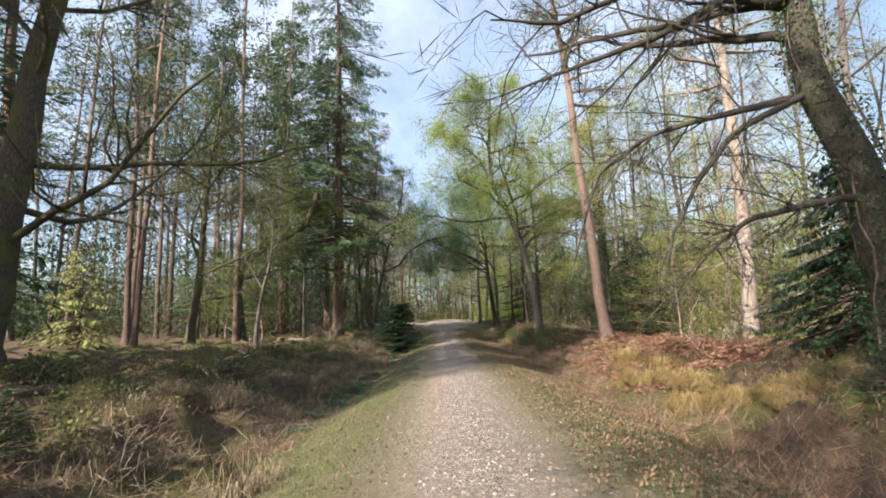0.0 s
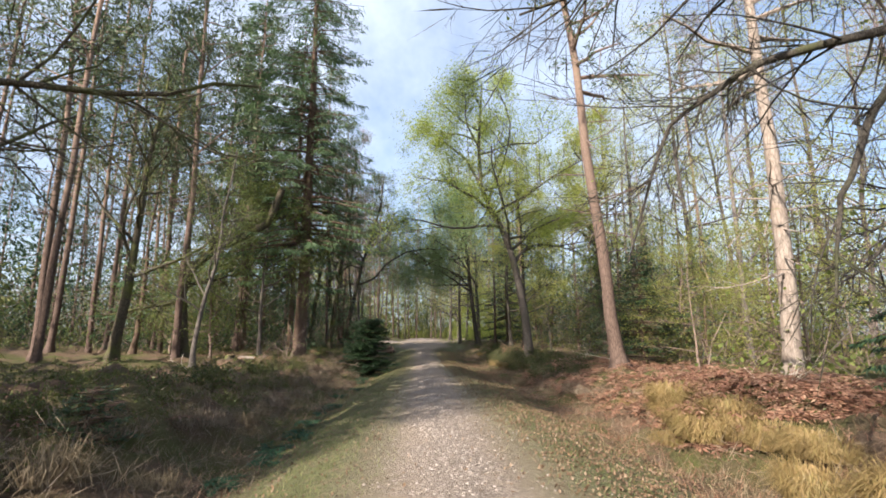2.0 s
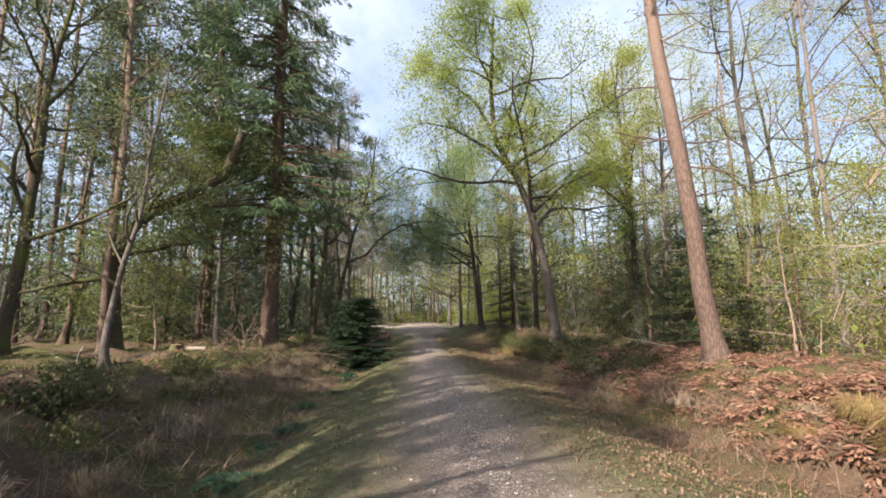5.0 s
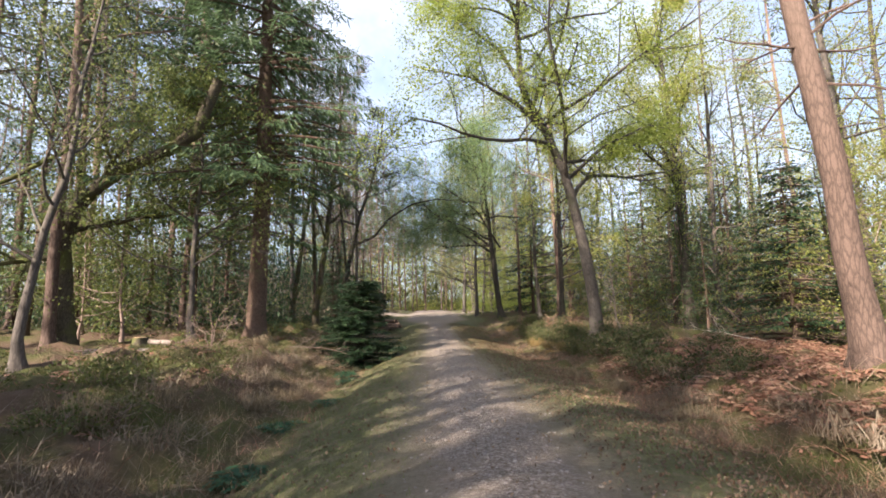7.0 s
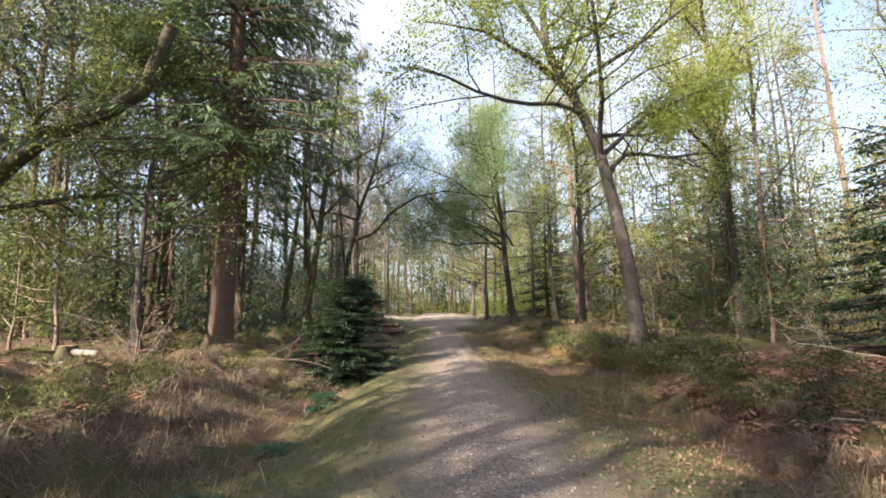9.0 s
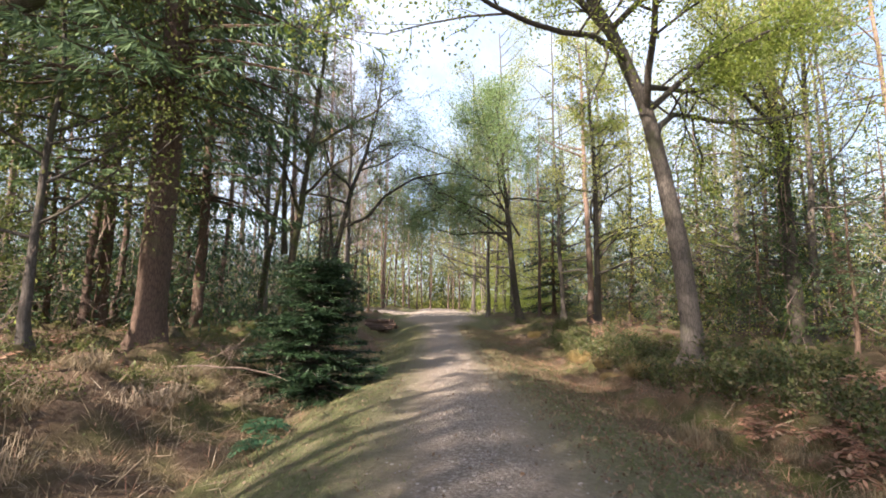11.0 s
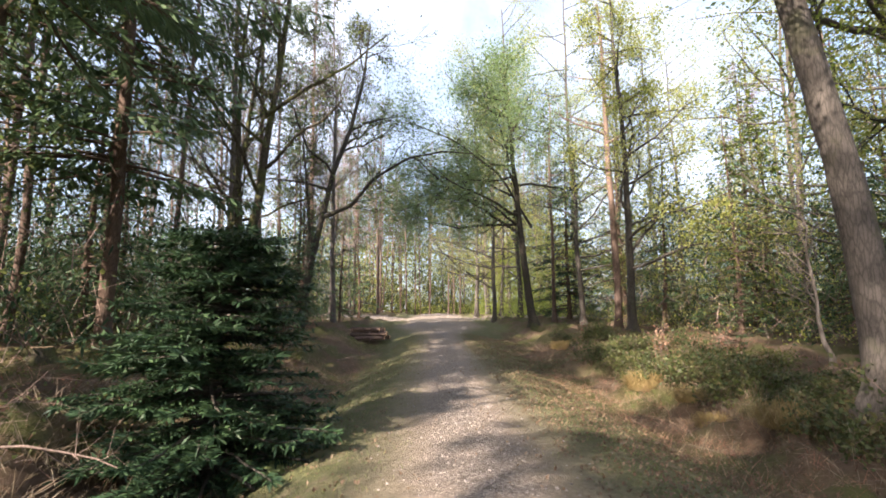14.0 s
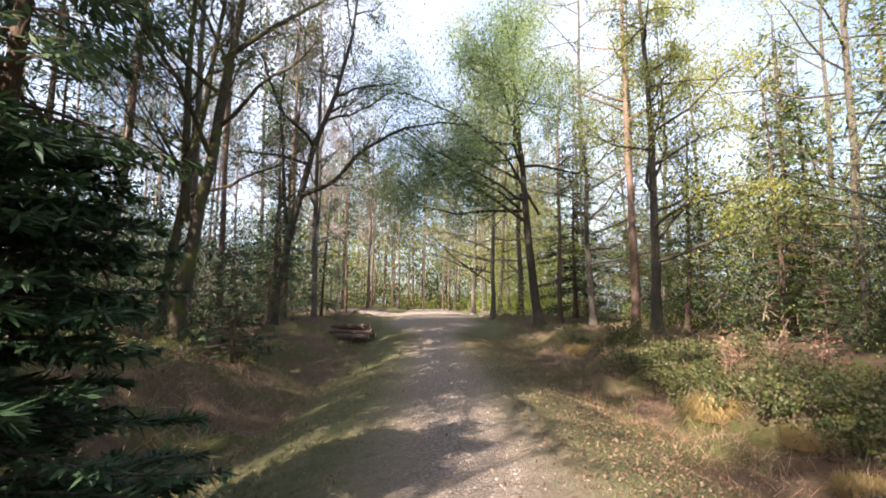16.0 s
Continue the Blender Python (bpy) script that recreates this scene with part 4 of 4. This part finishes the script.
thicket("undergrowth", "evergreen needles standing in for shade along the far wood", 318, 380, (12.5, 30, 44, 92), NEEDLE_FIR, 0.32, 60, 8.0, 0.4, 1.3, ratio=0.3)
thicket("far_woods", "dark evergreens massed beside the crossing", 319, 320, (-44, -12, 76, 96), LEAF_DIM, 0.42, 50, 11.0, 0.4, 1.5, ratio=0.3)
thicket("far_woods", "yellow-green woods massed beside the crossing", 320, 220, (13, 40, 76, 100), LEAF_BEECH, 0.36, 50, 13.0, 0.3, 1.6)
twig_thicket("twig_undergrowth", "tangle of brown dead twigs under trees", 312, 9000, (-30, -8, 33, 72), 1.1, 4.5, TWIG)
twig_thicket("twig_undergrowth", "tangle of grey dead twigs in the wood", 313, 9000, (10.5, 28, 14, 70), 1.1, 5.5, TWIG)


# ---- ground cover ----
def on_land(x, y, lift=0.0):
    return np.stack([x, y, land(x, y) + lift], 1)


def near_rows(rng, n, y0, y1):
    """Places along the walk, thinning out with distance."""
    return y0 + (y1 - y0) * rng.uniform(0, 1, n) ** 1.25


def cover(name, label, category, geo, material):
    return tagged(new(name, geo.mesh(name, material)), label, category, kind="stuff")


def ground_cover():
    rng = np.random.default_rng(400)
    g = Geo()
    n = 50000
    x = np.where(rng.uniform(size=n) < 0.58, rng.uniform(-2.7, -0.35, n), rng.uniform(1.05, 3.9, n))
    keep = rng.uniform(size=n) < np.clip((np.abs(x - 0.35) - 0.5) / 1.0, 0.05, 1)
    x = x[keep]
    y = near_rows(rng, len(x), 1.0, 50)
    blades(g, rng, on_land(x, y, -0.005), 0.055, 0.009, 0.9)
    cover("verge_grass", "short mossy green grass on the track's verges", "grass", g, GRASS)

    g = Geo()
    n = 38000
    x = np.where(rng.uniform(size=n) < 0.6, rng.normal(-3.9, 0.9, n), rng.normal(4.3, 0.7, n))
    y = near_rows(rng, n, 1.0, 52)
    patch = np.sin(x * 1.9 + y * 0.7) + np.sin(y * 1.7 - x * 0.6) + rng.normal(size=n) * 0.7
    m = (patch > -0.2) & ((x < -2.2) | (x > 3.2))
    blades(g, rng, on_land(x[m], y[m], -0.01), 0.26, 0.009, 1.1)
    cover("dead_grass", "bleached straw-coloured grass tangled along the ditches", "grass", g, STRAW)

    g = Geo()
    n = 84000
    x = np.where(rng.uniform(size=n) < 0.5, rng.normal(2.6, 1.3, n), rng.uniform(-9, 9, n))
    y = near_rows(rng, n, 0.5, 50)
    m = (np.abs(x - 0.3) > 0.95) | (rng.uniform(size=n) < 0.15)
    x, y, n = x[m], y[m], int(m.sum())
    leaves(g, rng, on_land(x, y, 0.01), 0.045, 0.03, np.tile([0.0, 0.0, 0.12], (n, 1)), 0.6, up=3.5, cup=0.5)
    cover("leaf_litter", "brown fallen leaves strewn over the ground", "leaves", g, LITTER)

    g = Geo()
    n = 34000
    x = np.where(rng.uniform(size=n) < 0.25, rng.uniform(-7.5, -2.3, n), rng.uniform(3.3, 9.0, n))
    y = near_rows(rng, n, 0.5, 46)
    blades(g, rng, on_land(x, y, 0.01), 0.2, 0.011, 1.5)
    cover("dead_stalks", "tangle of brown dead stalks on the banks", "dead stalks", g, BRACKEN)

    g = Geo()
    n = 56000
    x = np.where(rng.uniform(size=n) < 0.8, rng.uniform(-11.5, -4.2, n), rng.uniform(5.2, 8.2, n))
    y = near_rows(rng, n, 0.5, 44)
    patch = np.sin(x * 0.9 + y * 0.5 + 1) + np.sin(y * 0.8 - x * 0.5) + rng.normal(size=n) * 0.35
    m = patch > -0.35
    at = on_land(x[m], y[m], 0.0)
    at[:, 2] += rng.uniform(0, 0.1, m.sum()) * (1 + np.sin(x[m] * 5) * np.sin(y[m] * 5))
    leaves(g, rng, at, 0.055, 0.036, np.tile([0.0, 0.0, 0.5], (m.sum(), 1)), 0.8, up=0.8)
    cover("bilberry_carpet", "low green bilberry and moss carpet", "ground cover", g, BILBERRY)

    g = Geo()
    n = 22000
    x = np.where(rng.uniform(size=n) < 0.62, rng.normal(-4.1, 0.75, n), rng.normal(5.0, 0.6, n))
    y = near_rows(rng, n, 0.5, 40)
    clump = np.sin(x * 2.7 + y * 1.9) + np.sin(y * 2.9 - x * 1.3 + 1.0)
    m = clump + rng.normal(size=n) * 0.5 > 0.0
    at = on_land(x[m], y[m], 0.0)
    at[:, 2] += rng.uniform(0.0, 0.12, m.sum())
    leaves(g, rng, at, 0.42, 0.009, np.tile([0.25, 0.0, 0.05], (m.sum(), 1)), 0.5, up=1.0)
    cover("fallen_stalks", "flattened grey-brown dead stalks along the ditch banks", "dead stalks", g, DEAD_STALK)

    # gravel: small broken stones pressed into the middle of the track
    n = 5200
    x, y = rng.normal(0.3, 0.5, n), near_rows(rng, n, 0.8, 44)
    s = rng.uniform(0.006, 0.016, n)
    box = np.array([(-1, -1, -0.6), (1, -1, -0.6), (1, 1, -0.6), (-1, 1, -0.6), (-0.7, -0.7, 0.6), (0.7, -0.7, 0.6), (0.7, 0.7, 0.6), (-0.7, 0.7, 0.6)])
    v = box[None] * rng.uniform(0.6, 1.3, (n, 8, 3)) * s[:, None, None]
    a = rng.uniform(0, 6.3, n)
    ca, sa = np.cos(a)[:, None], np.sin(a)[:, None]
    v = np.stack([v[..., 0] * ca - v[..., 1] * sa, v[..., 0] * sa + v[..., 1] * ca, v[..., 2]], -1) + on_land(x, y)[:, None]
    f = np.array([(4, 5, 6, 7), (0, 1, 5, 4), (1, 2, 6, 5), (2, 3, 7, 6), (3, 0, 4, 7)])
    g = Geo()
    g.add(v.reshape(-1, 3), (f[None] + (np.arange(n) * 8)[:, None, None]).reshape(-1, 4))
    cover("gravel", "pale broken gravel pressed into the track", "gravel", g, STONE)


def frond(geo, rng, at, way, length, rise, leaflet, pairs=11, stem=0.006):
    """A fern frond: an arched stem with leaflets on both sides."""
    s = np.linspace(0, 1, 6)[:, None]
    pts = at + np.array([way[0], way[1], 0]) * s * length * 0.8 + np.array([0, 0, 1.0]) * (rise * s - (rise * 0.9) * s ** 2.4) * length
    geo.tube(pts, np.linspace(stem, stem * 0.3, 6), 3)
    t = np.repeat(np.linspace(0.18, 0.98, pairs), 2) * 4.999
    i = t.astype(int)
    c = pts[i] + (pts[i + 1] - pts[i]) * (t - i)[:, None]
    d = unit(pts[i + 1] - pts[i])
    side = np.cross(d, [0, 0, 1.0]) * np.tile([1, -1], pairs)[:, None]
    long = leaflet * np.sin(np.pi * np.clip(t / 5, 0.12, 0.95))[:, None] + 0.02
    sd = unit(side + d * 0.35 + rng.normal(size=side.shape) * 0.15 + np.array([0, 0, -0.15]))
    w = d * leaflet * 0.16
    mid = c + sd * long * 0.5
    geo.quads(np.stack([c, mid + w, c + sd * long, mid - w], 1))


def bracken():
    rng = np.random.default_rng(410)
    g = Geo()
    n = 0
    while n < 3000:
        x, y = (rng.normal(6.9, 1.6), rng.uniform(11.5, 28)) if rng.uniform() < 0.95 else (rng.normal(-6.5, 2.5), rng.uniform(3, 36))
        if (0 < x < 4.6) or (-4.2 < x < 0):
            continue
        if x > 0 and math.sin(y * 0.55 + 0.6) + math.sin(x * 0.9 + y * 0.21) < rng.uniform(-1.8, 0.2):
            continue
        n += 1
        a = rng.uniform(0, 6.3)
        frond(g, rng, np.array([x, y, land_at(x, y) - 0.02]), (math.cos(a), math.sin(a)), rng.uniform(0.35, 0.85), rng.uniform(0.25, 1.0), 0.16, 7)
    cover("dead_bracken", "collapsed reddish-brown bracken on the banks", "bracken", g, BRACKEN)


ground_cover()
bracken()


# ---- single plants and things ----
def fern(at, seed, label="green fern in the damp ditch", group="ditch ferns"):
    rng = np.random.default_rng(seed)
    root = thing("fern", at, label, "fern", group)
    for i in range(9):
        a = i * 0.7 + rng.uniform(-0.3, 0.3)
        g = Geo()
        frond(g, rng, np.zeros(3), (math.cos(a), math.sin(a)), rng.uniform(0.35, 0.6), rng.uniform(0.5, 0.95), 0.13, 13, 0.005)
        part("frond", g, FERN, root)
    return root


def shrub(name, label, at, seed, wide, high, n, leaf, size, group="", stems=13, category="shrub"):
    rng = np.random.default_rng(seed)
    root = thing(name, at, label, category, group)
    g, f = Geo(), Geo()
    tips = []
    for _ in range(stems):
        out = []
        a, r = rng.uniform(0, 6.3), wide * 0.5 * math.sqrt(rng.uniform(0, 1))
        start = np.array([math.cos(a) * r * 0.6, math.sin(a) * r * 0.6, -0.05])
        grow(rng, start, (math.cos(a) * r * 1.2, math.sin(a) * r * 1.2, high), high * rng.uniform(0.6, 1.15), 0.008, 0, LIMB_PINE, out)
        for level, pts, rad in out:
            g.tube(pts, rad, 3)
        tips += out
    c, d = points_on(rng, tips, 0, n)
    leaves(f, rng, c + rng.normal(size=c.shape) * size * 1.1, size, size * 0.62, d, 1.0, up=0.6)
    tagged(part("stemwork", g, TWIG, root), kind="stuff")
    part("foliage", f, leaf, root)
    return root


def tussock(label, at, seed, wide, high, n, material, group=""):
    rng = np.random.default_rng(seed)
    root = thing("grass_tussock", at, label, "grass tussock", group)
    g = Geo()
    a, r = rng.uniform(0, 6.3, n), wide * 0.45 * np.sqrt(rng.uniform(0, 1, n))
    p = np.stack([np.cos(a) * r, np.sin(a) * r, np.zeros(n) - 0.02], 1)
    b = a + rng.normal(size=n) * 0.9
    out = np.stack([np.cos(b), np.sin(b), np.zeros(n)], 1) * rng.uniform(0.3, 1.4, (n, 1))
    h = high * rng.uniform(0.5, 1.2, (n, 1))
    mid = p + out * h * 0.3 + np.array([0, 0, 1.0]) * h * rng.uniform(0.35, 0.9, (n, 1)) + rng.normal(size=(n, 3)) * 0.05
    tip = mid + out * h * 0.55 * rng.uniform(0.4, 1.3, (n, 1)) - np.array([0, 0, 1.0]) * h * rng.uniform(0.0, 0.5, (n, 1))
    s = np.stack([-np.sin(a), np.cos(a), np.zeros(n)], 1) * 0.006
    v = np.stack([p - s, p + s, mid + s * 0.8, mid - s * 0.8, tip + s * 0.2, tip - s * 0.2], 1)
    k = (np.arange(n) * 6)[:, None]
    g.add(v.reshape(-1, 3), np.concatenate([k + [0, 1, 2, 3], k + [3, 2, 4, 5]]))
    tagged(part("foliage", g, material, root), kind="stuff")
    return root


def copies(model, spots, seed, low=0.75, high=1.25):
    """Copies of a plant at further places, turned and sized at random."""
    rng = np.random.default_rng(seed)
    for x, y in spots:
        s = rng.uniform(low, high)
        copy_thing(model, Matrix.Translation(place(x, y)) @ pose(0, 0, 0, 0, 0, rng.uniform(0, 360)) @ Matrix.Diagonal((s, s, s * rng.uniform(0.85, 1.1), 1)))


copies(fern(place(-2.7, 13.0), 501), ((-2.55, 12.1), (-2.9, 13.8), (-2.6, 14.6), (-2.85, 11.2), (-2.6, 15.6), (-2.65, 26.9), (-2.8, 27.6), (-2.7, 17.6), (-2.9, 21.4), (-2.5, 23.5), (-2.6, 19.0), (-2.75, 9.6)), 502)

gold = tussock("sunlit golden grass tussock hanging over the ditch", place(5.1, 13.2), 510, 0.9, 0.42, 1200, GOLD_GRASS, "golden tussocks on the bank")
copies(gold, ((5.3, 14.2), (4.95, 12.3), (5.2, 11.2), (5.0, 10.2), (5.5, 12.6), (5.1, 9.0), (5.4, 10.6), (5.0, 36.6), (4.9, 33.6), (5.0, 34.6), (5.1, 32.0), (5.2, 45.2)), 511, 0.6, 1.1)
_gold = np.random.default_rng(517)
copies(gold, [(_gold.normal(5.35, 0.35), y) for y in np.arange(7.6, 16.2, 0.42)], 518, 0.5, 0.95)
pale = tussock("bleached grass tussock on the ditch bank", place(-4.1, 9.5), 512, 0.8, 0.4, 400, STRAW, "bleached tussocks")
_rng = np.random.default_rng(513)
copies(pale, [(_rng.normal(-4.5, 0.7), y) for y in np.arange(3.0, 31, 1.5)] + [(_rng.normal(4.4, 0.3), y) for y in np.arange(21, 28, 1.6)] + [(-2.2, 5.6)], 514, 0.6, 1.1)

heap = tussock("heap of grey dead stalks by the ditch", place(-4.3, 13.5), 515, 1.5, 0.26, 520, DEAD_STALK, "heaps of dead stalks")
copies(heap, ((-4.6, 15.4), (-4.1, 17.6), (-4.7, 11.6), (-4.4, 19.6), (5.0, 18.6), (5.3, 20.4), (4.9, 22.2), (5.4, 24.0), (5.8, 16.6), (-4.3, 24.0), (-4.5, 27.2)), 516, 0.7, 1.2)

moss_shrub = shrub("bilberry_bush", "low bilberry bush with small green leaves", place(-6.0, 11.5), 520, 1.1, 0.42, 800, BILBERRY, 0.055, "bilberry bushes")
copies(moss_shrub, [(_rng.uniform(-10.5, -4.7), y) for y in np.arange(4.5, 30, 0.75)] + [(_rng.uniform(5.3, 7.4), y) for y in np.arange(27, 44, 0.8)] + [(_rng.uniform(-9, -4.8), y) for y in np.arange(33, 46, 1.3)], 521, 0.7, 1.35)
dark_shrub = shrub("bramble_bush", "dark tangled bramble on the bank", place(5.9, 29.6), 522, 1.3, 0.55, 900, LEAF_BRAMBLE, 0.075, "bank brambles")
copies(dark_shrub, ((5.6, 27.6), (6.3, 28.7), (5.8, 32.6), (6.2, 33.8), (6.8, 31.0), (6.0, 35.2), (6.6, 36.4), (5.9, 38.6), (6.0, 41.0), (6.4, 43.4), (5.6, 46.5), (6.2, 49.0), (5.5, 52.0), (-6.2, 16.0), (-5.6, 17.2), (-7.0, 9.0)), 523, 0.7, 1.25)
copies(dark_shrub, [(_rng.uniform(5.1, 6.0), y) for y in np.arange(22.5, 42, 0.7)] + [(_rng.uniform(5.9, 7.6), y) for y in np.arange(23, 44, 0.9)], 524, 0.7, 1.2)

red = shrub("oak_sapling", "slim oak sapling with dry russet leaves", place(5.65, 37.2), 530, 0.25, 1.0, 130, BRACKEN, 0.07, "russet saplings", 4, "sapling")
copies(red, ((6.5, 37.0), (6.1, 38.0), (6.9, 36.4), (5.4, 43.0)), 531, 0.6, 1.0)

broadleaf("hazel_sapling", "bare many-stemmed sapling with pale twigs", place(-5.9, 25.5), 1.2, 0.032, 532, first=0.4, n_limbs=5, limb=0.8, pitch=(5, 50), bark=TWIG, spec=LIMB_BARE, leaf=LEAF_OAK, n_leaves=70, size=0.045,
          scatter=0.03, sides=7, flare=0.2, category="sapling",
          boughs=((((0, 0, -0.05), (-0.15, 0, 0.5), (-0.7, 0, 0.9), (-1.8, 0.1, 1.15)), 0.015, 8), (((0, 0, -0.05), (0.1, 0, 0.6), (0.3, 0, 1.0), (0.85, 0, 1.4)), 0.014, 8), (((0, 0, -0.05), (0.25, 0.1, 0.35), (0.5, 0.1, 0.8), (0.6, 0.2, 1.35)), 0.013, 7)))

herb = thing("foxglove_rosette", place(-1.9, 30.6), "pale green leafy rosette at the ditch edge", "herb")
for i in range(11):
    rng_h = np.random.default_rng(540 + i)
    g = Geo()
    a = i * 2.4
    way = np.array([math.cos(a), math.sin(a), 0.0])
    side = np.array([-way[1], way[0], 0.0])
    s = np.linspace(0, 1, 6)
    ln = rng_h.uniform(0.2, 0.36)
    mid = way * s[:, None] * ln + np.array([0, 0, 1.0]) * (0.85 * s - 0.7 * s ** 2)[:, None] * ln
    w = (0.065 * np.sin(np.pi * np.clip(s * 0.92 + 0.06, 0, 1)))[:, None] * side
    lift = np.array([0, 0, 0.015])
    v = np.stack([mid - w + lift, mid, mid + w + lift], 1).reshape(-1, 3)
    q = [(3 * k + c, 3 * k + c + 1, 3 * k + c + 4, 3 * k + c + 3) for k in range(5) for c in range(2)]
    g.add(v, np.array(q))
    part("leaf", g, HERB, herb, smooth=True)


def log(at, turn, length, radius, seed, label, name="log", bark=None, tilt=0.0):
    rng = np.random.default_rng(seed)
    root = thing(name, at, label, "log", "felled logs")
    root.matrix_basis = Matrix.Translation(at) @ pose(0, 0, 0, 0, tilt, turn)
    g = Geo()
    k = 7
    pts = np.stack([np.linspace(-0.5, 0.5, k) * length, np.cumsum(rng.normal(size=k)) * 0.012, np.full(k, radius)], 1)
    g.tube(pts, radius * np.linspace(1, 0.85, k)[:, None] * (1 + rng.normal(size=(k, 10)) * 0.04), 10)
    part("bark", g, bark or BARK_PINE, root, smooth=True)
    for end, r, sign in ((0, 1.0, -1), (-1, 0.85, 1)):
        c = Geo()
        c.tube(np.array([pts[end] + (sign * -0.004, 0, 0), pts[end] + (sign * 0.006, 0, 0), pts[end] + (sign * 0.0062, 0, 0)]), np.array([radius * r * 0.97, radius * r * 0.97, 0.002]), 10)
        part("cut_end", c, CUT_WOOD, root, "pale sawn face")
    return root


for i in range(13):
    row, col = divmod(i, 5)
    x, y = -3.3 - 0.1 * row, 49.0 + col * 0.34 + row * 0.15
    log((x, y, land_at(-3.3, 49.7) + 0.04 + row * 0.2), _rng.uniform(-14, 14), _rng.uniform(1.2, 1.9), _rng.uniform(0.09, 0.14), 550 + i, "short pine log stacked beside the track")


log((-9.1, 27.0, land_at(-9.1, 27.0)), 12, 1.7, 0.11, 565, "pale bare fallen log among needles", bark=BARK_PALE)
log((-8.2, 27.6, land_at(-8.2, 27.6)), -30, 1.1, 0.08, 566, "pale bare fallen log among needles", bark=BARK_PALE)


def fallen_branch(at, turn, length, radius, seed, label, bark, lift=4.0):
    rng = np.random.default_rng(seed)
    root = thing("fallen_branch", at, label, "branch")
    root.matrix_basis = Matrix.Translation(at) @ pose(0, 0, 0, 0, -lift, turn)
    out = []
    grow(rng, (0, 0, 0), (1, 0, 0.02), length, radius, 0, dict(LIMB, lift=(0, 0.03, 0.03), sides=(6, 4)), out)
    part("stem", branch_geo(out[:1], (7,)), bark, root, smooth=True)
    tagged(part("twigwork", branch_geo(out[1:], (5, 4, 3)), bark, root), kind="stuff")
    return root


for i, (x, y, turn, ln, pal) in enumerate(((-7.2, 21.0, 160, 2.6, 1), (7.6, 12.4, 150, 3.2, 1), (8.6, 14.5, 200, 2.4, 1), (-8.6, 27.2, 20, 2.0, 0), (-7.4, 26.4, 60, 1.6, 0), (-5.2, 29.2, 10, 2.8, 0), (6.6, 24.6, 120, 1.8, 0),
                                              (-6.4, 7.4, 80, 1.6, 0), (5.2, 22.4, 100, 1.5, 0), (-3.6, 42.6, 30, 1.8, 0), (-3.2, 48.2, 80, 1.5, 0), (9.0, 25.6, 170, 2.5, 1), (-9.5, 25.8, 40, 2.2, 0))):
    fallen_branch((x, y, land_at(x, y) + 0.06), turn, ln * 0.8, 0.02, 570 + i, "pale dead branch on the forest floor" if pal else "brown fallen branch among leaf litter", TWIG_PALE if pal else TWIG, 7.0 if pal else 4.0)


def stump(at, seed):
    rng = np.random.default_rng(seed)
    root = thing("tree_stump", at, "old mossy stump among needles", "stump")
    g = Geo()
    z = np.array([-0.1, 0.05, 0.15, 0.3])
    th = np.arange(14) * 2 * np.pi / 14
    r = np.array([0.34, 0.27, 0.22, 0.2])[:, None] * (1 + 0.12 * np.sin(th * 4 + 1)[None] + rng.normal(size=(4, 14)) * 0.03)
    g.tube(np.stack([z * 0, z * 0, z], 1), r, 14)
    part("bark", g, BARK_MOSSY, root, smooth=True)
    c = Geo()
    c.tube(np.array([(0, 0, 0.285), (0, 0, 0.305), (0, 0, 0.3052)]), np.array([0.19, 0.19, 0.002]), 14)
    part("cut_face", c, CUT_WOOD, root, "weathered sawn face")


stump(place(-9.4, 28.6), 590)
stump(place(-8.2, 35.0), 591)


def ivy(x, y, path, dia, seed, label, n=2200, top=9.0, size=0.1):
    """Ivy leaves climbing a trunk, as its own plant."""
    rng = np.random.default_rng(seed)
    root = thing("ivy", place(x, y), label, "ivy")
    p = np.array(path, float)
    z = rng.uniform(0.1, top, n)
    a = rng.uniform(0, 6.3, n)
    c = np.stack([np.interp(z, p[:, 2], p[:, 0]), np.interp(z, p[:, 2], p[:, 1]), z], 1)
    out = np.stack([np.cos(a), np.sin(a), np.zeros(n)], 1)
    r = dia / 2 * (1.02 - 0.4 * z / top)[:, None] + np.abs(rng.normal(size=(n, 1))) * 0.09
    g = Geo()
    leaves(g, rng, c + out * r, size, size * 0.85, out * 0.4 + np.array([0, 0, -0.5]), 0.6)
    tagged(part("foliage", g, LEAF_IVY, root), kind="stuff")
    stem = Geo()
    for k in range(4):
        zz = np.linspace(-0.05, top * 0.8, 16)
        aa = k * 1.6 + np.cumsum(rng.normal(size=16) * 0.2)
        rr = dia / 2 * (1.06 - 0.4 * zz / top)
        stem.tube(np.stack([np.interp(zz, p[:, 2], p[:, 0]) + np.cos(aa) * rr, np.interp(zz, p[:, 2], p[:, 1]) + np.sin(aa) * rr, zz], 1), np.linspace(0.025, 0.008, 16), 5)
    part("stem", stem, TWIG, root)


ivy(7.9, 8.4, ((0, 0, -0.2), (-0.05, 0, 1.2), (-0.3, 0, 3.6), (-0.6, 0, 4.6), (-1.1, 0, 5.8), (-1.05, 0, 8.5)), 0.82, 602, "dark ivy climbing the leaning oak trunk", 4200, 8.3, 0.06)
ivy(12.5, 36.4, ((0, 0, -0.2), (-0.45, 0, 10), (-0.8, 0, 17)), 0.5, 601, "dark ivy climbing the oak trunk", 2600, 11.0)
